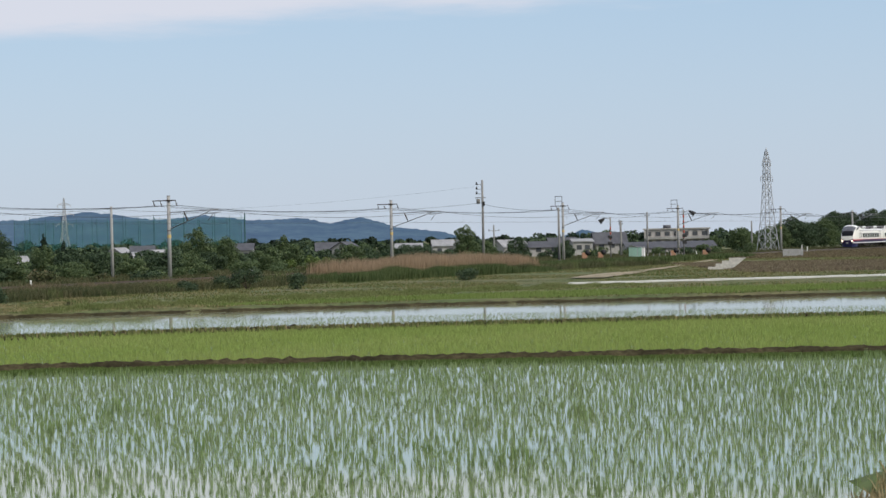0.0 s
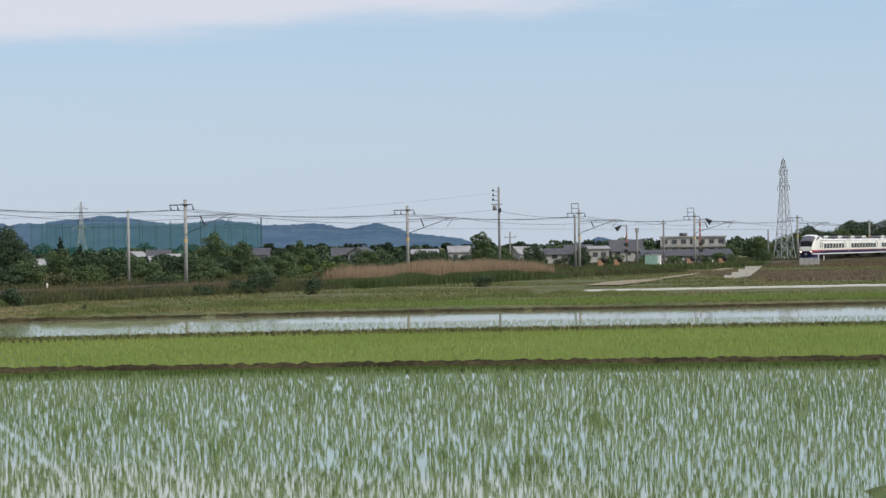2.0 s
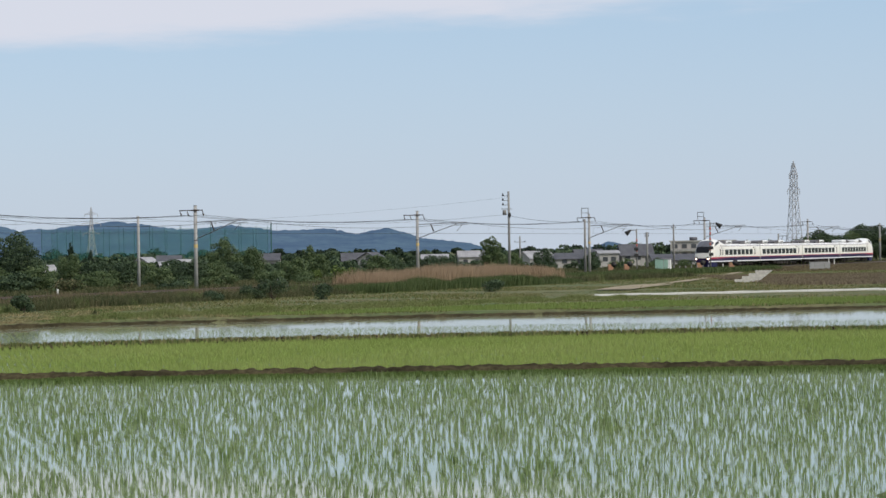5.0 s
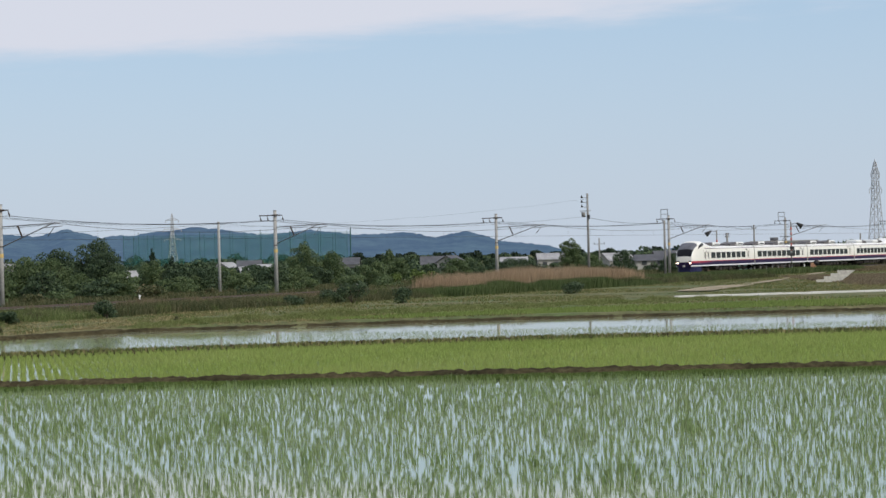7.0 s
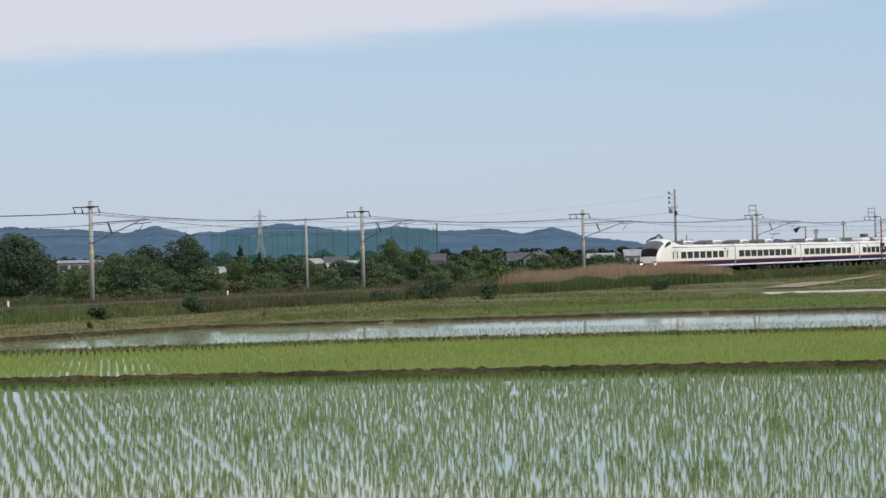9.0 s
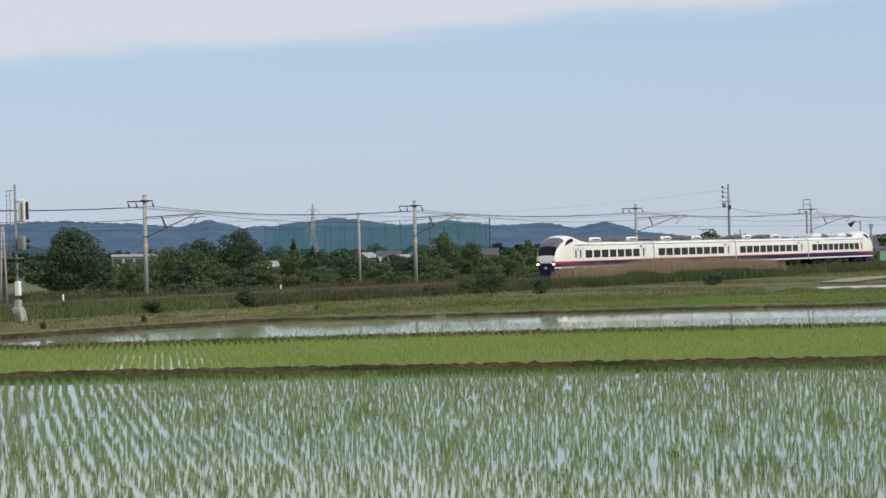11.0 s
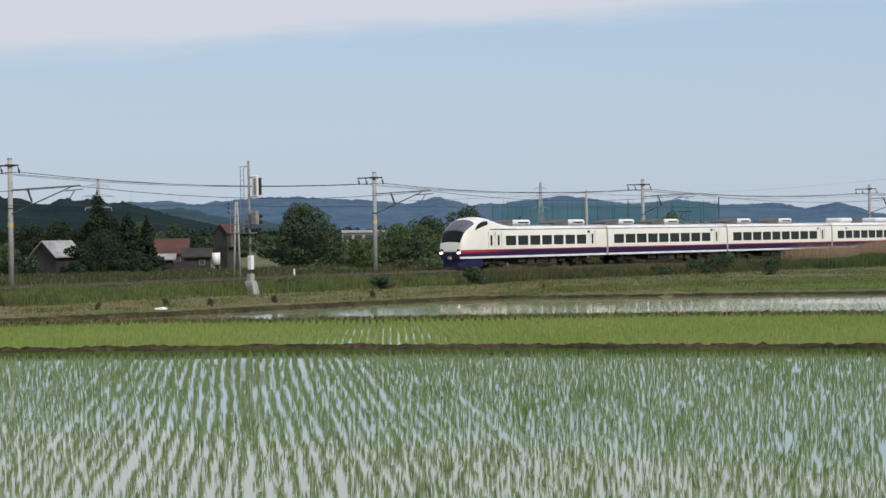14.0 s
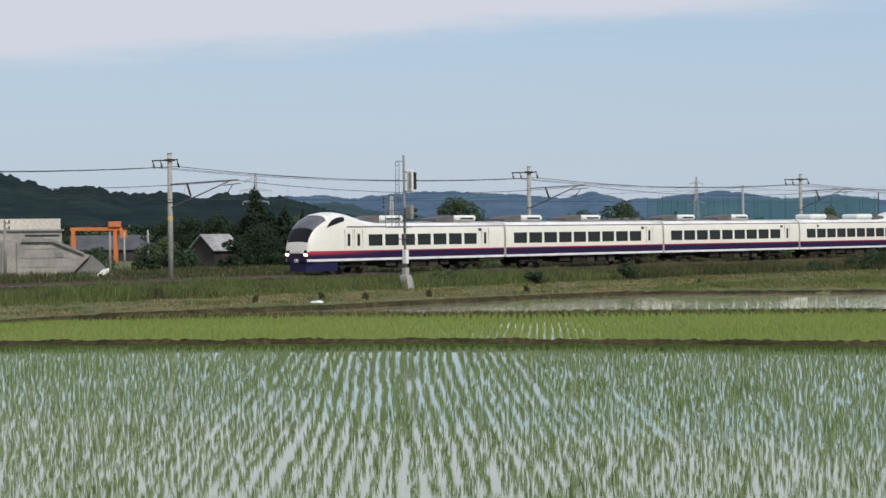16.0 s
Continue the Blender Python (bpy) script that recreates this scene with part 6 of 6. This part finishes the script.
# odds and ends on the verge
litter = thing("plastic_sheet", pose(-38.3, 92.7, 0.28), "crumpled white plastic sheet on the mown verge", "litter")
bm = bmesh.new()
bmesh.ops.create_icosphere(bm, subdivisions=2, radius=0.3)
for q in bm.verts:
    q.co = Vector((q.co.x * 1.3, q.co.y, max(-0.02, q.co.z * 0.4))) * (1 + 0.35 * noise.noise(q.co * 6))
part("sheet", bm, M_WHITE, litter)
for i, (x, y) in enumerate(((-37.2, 96.9), (-35.0, 101.0), (-39.6, 96.5), (-31.5, 108.5), (-41.5, 92.0), (-24.0, 122.0))):
    shrub(x, y, 0.5, 0.45, M_TALL, 900 + i, "small dark weed tuft on the mown verge", size=0.06)

# low white posts by the track
for s, o, h in ((84, -3.4, 0.9), (20, -3.6, 0.8), (48, -3.6, 0.8), (196, 3.0, 1.0), (246, 3.0, 1.4), (249, 3.0, 1.1)):
    x, y, _ = track(s, o)
    mk = thing("track_marker", pose(x, y, 0.45), "short white track marker post", "marker post", "track marker posts")
    box("post", (0.14, 0.14, h), (0, 0, h / 2), M_WHITE, mk, bevel=0.02)

# dirt track that climbs to the crossing
pts = [(13.0, 176.0), (16.0, 188.0), (19.0, 198.0), (25.0, 219.0), (34.8, 261.0), (41.0, 288.0)]
v = []
for (ax, ay), (bx, by) in zip(pts[:-1], pts[1:]):
    for k in range(8):
        t = k / 8
        cx, cy = ax + (bx - ax) * t, ay + (by - ay) * t
        w = lerp([(176, 1.7), (196, 2.0), (206, 0.6), (290, 0.7)], cy) + 0.3 * noise.noise((cx, cy, 0.0))
        z = float(ground_z([cx], [cy])[0]) + 0.09 + 0.03 * noise.noise((cx * 0.3, cy * 0.3, 2.0))
        v += [(cx - w, cy + 0.4, z), (cx + w, cy - 0.4, z)]
f = [(i, i + 1, i + 3, i + 2) for i in range(0, len(v) - 2, 2)]
tagged(mesh_object("dirt_track", v, f, M_PATH), "pale dirt track climbing to the level crossing", "path", kind="structure")

# open concrete channel along the far field
channel = thing("irrigation_channel", pose(10.2, 155.7, 0.22, 0, 0, 14.6), "pale precast concrete irrigation channel in sections", "channel")
for k in range(26):
    seg = part("section", add_box(bmesh.new(), (2.26, 0.16, 0.22), (0, -0.3, 0.09), bevel=0.015), M_CHANNEL, channel)
    seg.location = (1.15 + k * 2.3, 0, 0.012 * math.sin(k * 2.7))
    part("far_side", add_box(bmesh.new(), (2.26, 0.14, 0.22), (0, 0.3, 0.10), bevel=0.015), M_CHANNEL, seg)

# ---- yard: concrete plant and orange gantry ----
plant = thing("concrete_plant", pose(-82.7, 140.4, 0.2, 0, 0, 30.5), "grey stained concrete yard building with a cream upper storey", "building")
part("retaining_wall", prism([(-8, 0), (2.1, 0), (4.0, 1.93), (3.3, 2.08), (0.9, 3.1), (-8, 3.1)], 0, 5.5), M_STAINED, plant, "stained concrete wall with a raking end")
part("coping", prism([(-1.6, 3.08), (0.86, 3.08), (3.5, 1.98), (3.5, 2.16), (0.95, 3.32), (-1.6, 3.32)], -0.25, 5.6), M_CONC_DARK, plant, "dark sloping coping")
part("ramp", prism([(2.2, 0), (4.15, 1.9), (5.0, 1.2), (6.0, 0)], 0.5, 5.0), M_CONC_DARK, plant, "dark loading ramp")
part("end_panel", prism([(-8, 0.5), (-1.75, 0.5), (-1.75, 3.3), (-8, 3.3)], -0.06, -0.004), M_STAINED, plant)
for z in (1.0, 1.75, 2.5):
    box("pour_line", (5.0, 0.03, 0.035), (0.0 if z < 2 else -0.4, -0.012, z), M_CONC_DARK, plant, bevel=0.0)
box("vent", (0.75, 0.06, 0.42), (1.45, -0.02, 2.0), M_CONC_DARK, plant, bevel=0.01)
for x in (-3.2, -2.0):
    box("drain_pipe", (0.09, 0.09, 3.0), (x, -0.12, 1.6), M_CONC_DARK, plant, bevel=0.02)
part("middle_wall", prism([(-8, 0), (1.75, 0), (1.75, 4.05), (-8, 4.05)], 5.6, 10.0), M_STAINED, plant)
box("opening", (2.9, 0.08, 0.13), (0.1, 5.58, 3.62), M_BLACK, plant, bevel=0.0)
part("ledge", prism([(-8, 4.0), (1.95, 4.0), (1.95, 4.14), (-8, 4.14)], 5.4, 10.1), M_CONC_DARK, plant)
upper = part("upper_storey", prism([(-8, 4.14), (1.65, 4.14), (1.65, 5.06), (-8, 5.06)], 6.0, 10.0), M_CREAMWALL, plant, "cream corrugated upper storey")
for k in range(24):
    part("rib", add_box(bmesh.new(), (0.07, 0.05, 0.90), (-7.8 + k * 0.4, 5.98, 4.60)), M_CREAMWALL, upper)
sheet = thing("tarpaulin", pose(-75.6, 137.8, 0.2, 0, 0, 28), "white tarpaulin thrown over a sloping stack", "tarpaulin")
bm = prism([(-0.75, 0.0), (-0.6, 0.28), (0.05, 0.85), (0.55, 0.95), (0.5, 0.6), (-0.1, 0.25), (-0.35, 0.0)], 0, 0.9)
part("cloth", bm, M_WHITE, sheet)
box("stack", (1.1, 0.8, 0.5), (0.3, 0.5, 0.25), M_CONC_DARK, sheet, bevel=0.03)
house("long_house", -119.7, 222.0, 28, 11.0, 6.0, 1.7, 3.3, M_TIMBER, M_TILE, "low dark-roofed workshop behind the gantry")
gantry = thing("gantry_crane", pose(-113.6, 205.7, 0.2, 0, 0, 24), "orange steel gantry crane", "crane")
box("girder", (6.2, 0.5, 0.42), (0, 0, 4.2), M_ORANGE, gantry, bevel=0.03)
for x in (-2.7, 2.3):
    for y in (-0.7, 0.7):
        box("leg", (0.42, 0.3, 4.0), (x, y, 2.0), M_ORANGE, gantry, bevel=0.02)
box("trolley", (1.5, 1.0, 0.7), (2.2, 0, 4.75), M_ORANGE, gantry, "bright orange trolley", bevel=0.05)
box("cab", (0.8, 0.9, 1.0), (3.2, 0, 3.6), M_ORANGE, gantry, bevel=0.04)

# ---- tall practice-range net across the plain ----
def net_material():
    m = bpy.data.materials.new("green_net")
    m.use_nodes = True
    n, l = m.node_tree.nodes, m.node_tree.links
    p = n["Principled BSDF"]
    p.inputs["Base Color"].default_value, p.inputs["Roughness"].default_value = (0.03, 0.14, 0.12, 1), 0.9
    tr = n.new("ShaderNodeBsdfTransparent")
    mx = n.new("ShaderNodeMixShader")
    geo, wv = n.new("ShaderNodeTexCoord"), n.new("ShaderNodeTexNoise")
    wv.inputs["Scale"].default_value = 0.08
    l.new(geo.outputs["Object"], wv.inputs[0])
    rg = n.new("ShaderNodeMapRange")
    rg.inputs["To Min"].default_value, rg.inputs["To Max"].default_value = 0.05, 0.19
    l.new(wv.outputs["Fac"], rg.inputs[0])
    l.new(rg.outputs[0], mx.inputs[0])
    l.new(tr.outputs[0], mx.inputs[1])
    l.new(p.outputs[0], mx.inputs[2])
    l.new(mx.outputs[0], n["Material Output"].inputs[0])
    return m


M_NET = net_material()
M_NETPOST = material("green_net_post", (0.03, 0.10, 0.09), rough=0.7)
net = thing("golf_net", pose(-92.2, 895.3, 0.3), "tall dark green practice-range net on many posts", "net")
runs = [((0, 0), (-104, -16)), ((-9, 70), (-118, 70))]
for (ax, ay), (bx, by) in runs:
    L = math.hypot(bx - ax, by - ay)
    n = int(L / 7)
    sheets = [(ax + (bx - ax) * k / n, ay + (by - ay) * k / n) for k in range(n + 1)]
    for (px, py), (qx, qy) in zip(sheets[:-1], sheets[1:]):
        mesh_object("net_panel", [(px, py, 0), (qx, qy, 0), (qx, qy, 16.5), (px, py, 16.5), (px, py + 0.06, 0), (qx, qy + 0.06, 0), (qx, qy + 0.06, 16.5), (px, py + 0.06, 16.5)],
                    [(0, 1, 2, 3), (7, 6, 5, 4)], M_NET, net)
    for k, (px, py) in enumerate(sheets):
        rod("post", (px, py, 0), (px, py, 17.2 if k % 2 else 18.2), 0.11 if (px, py) != (0, 0) else 0.30, M_NETPOST, net, n=6)


def motions():
    for car, start, length, turned in TRAIN:
        walk(car, [(t / 2, car_pose(t / 2, start, length, turned)) for t in range(33)])


motions()
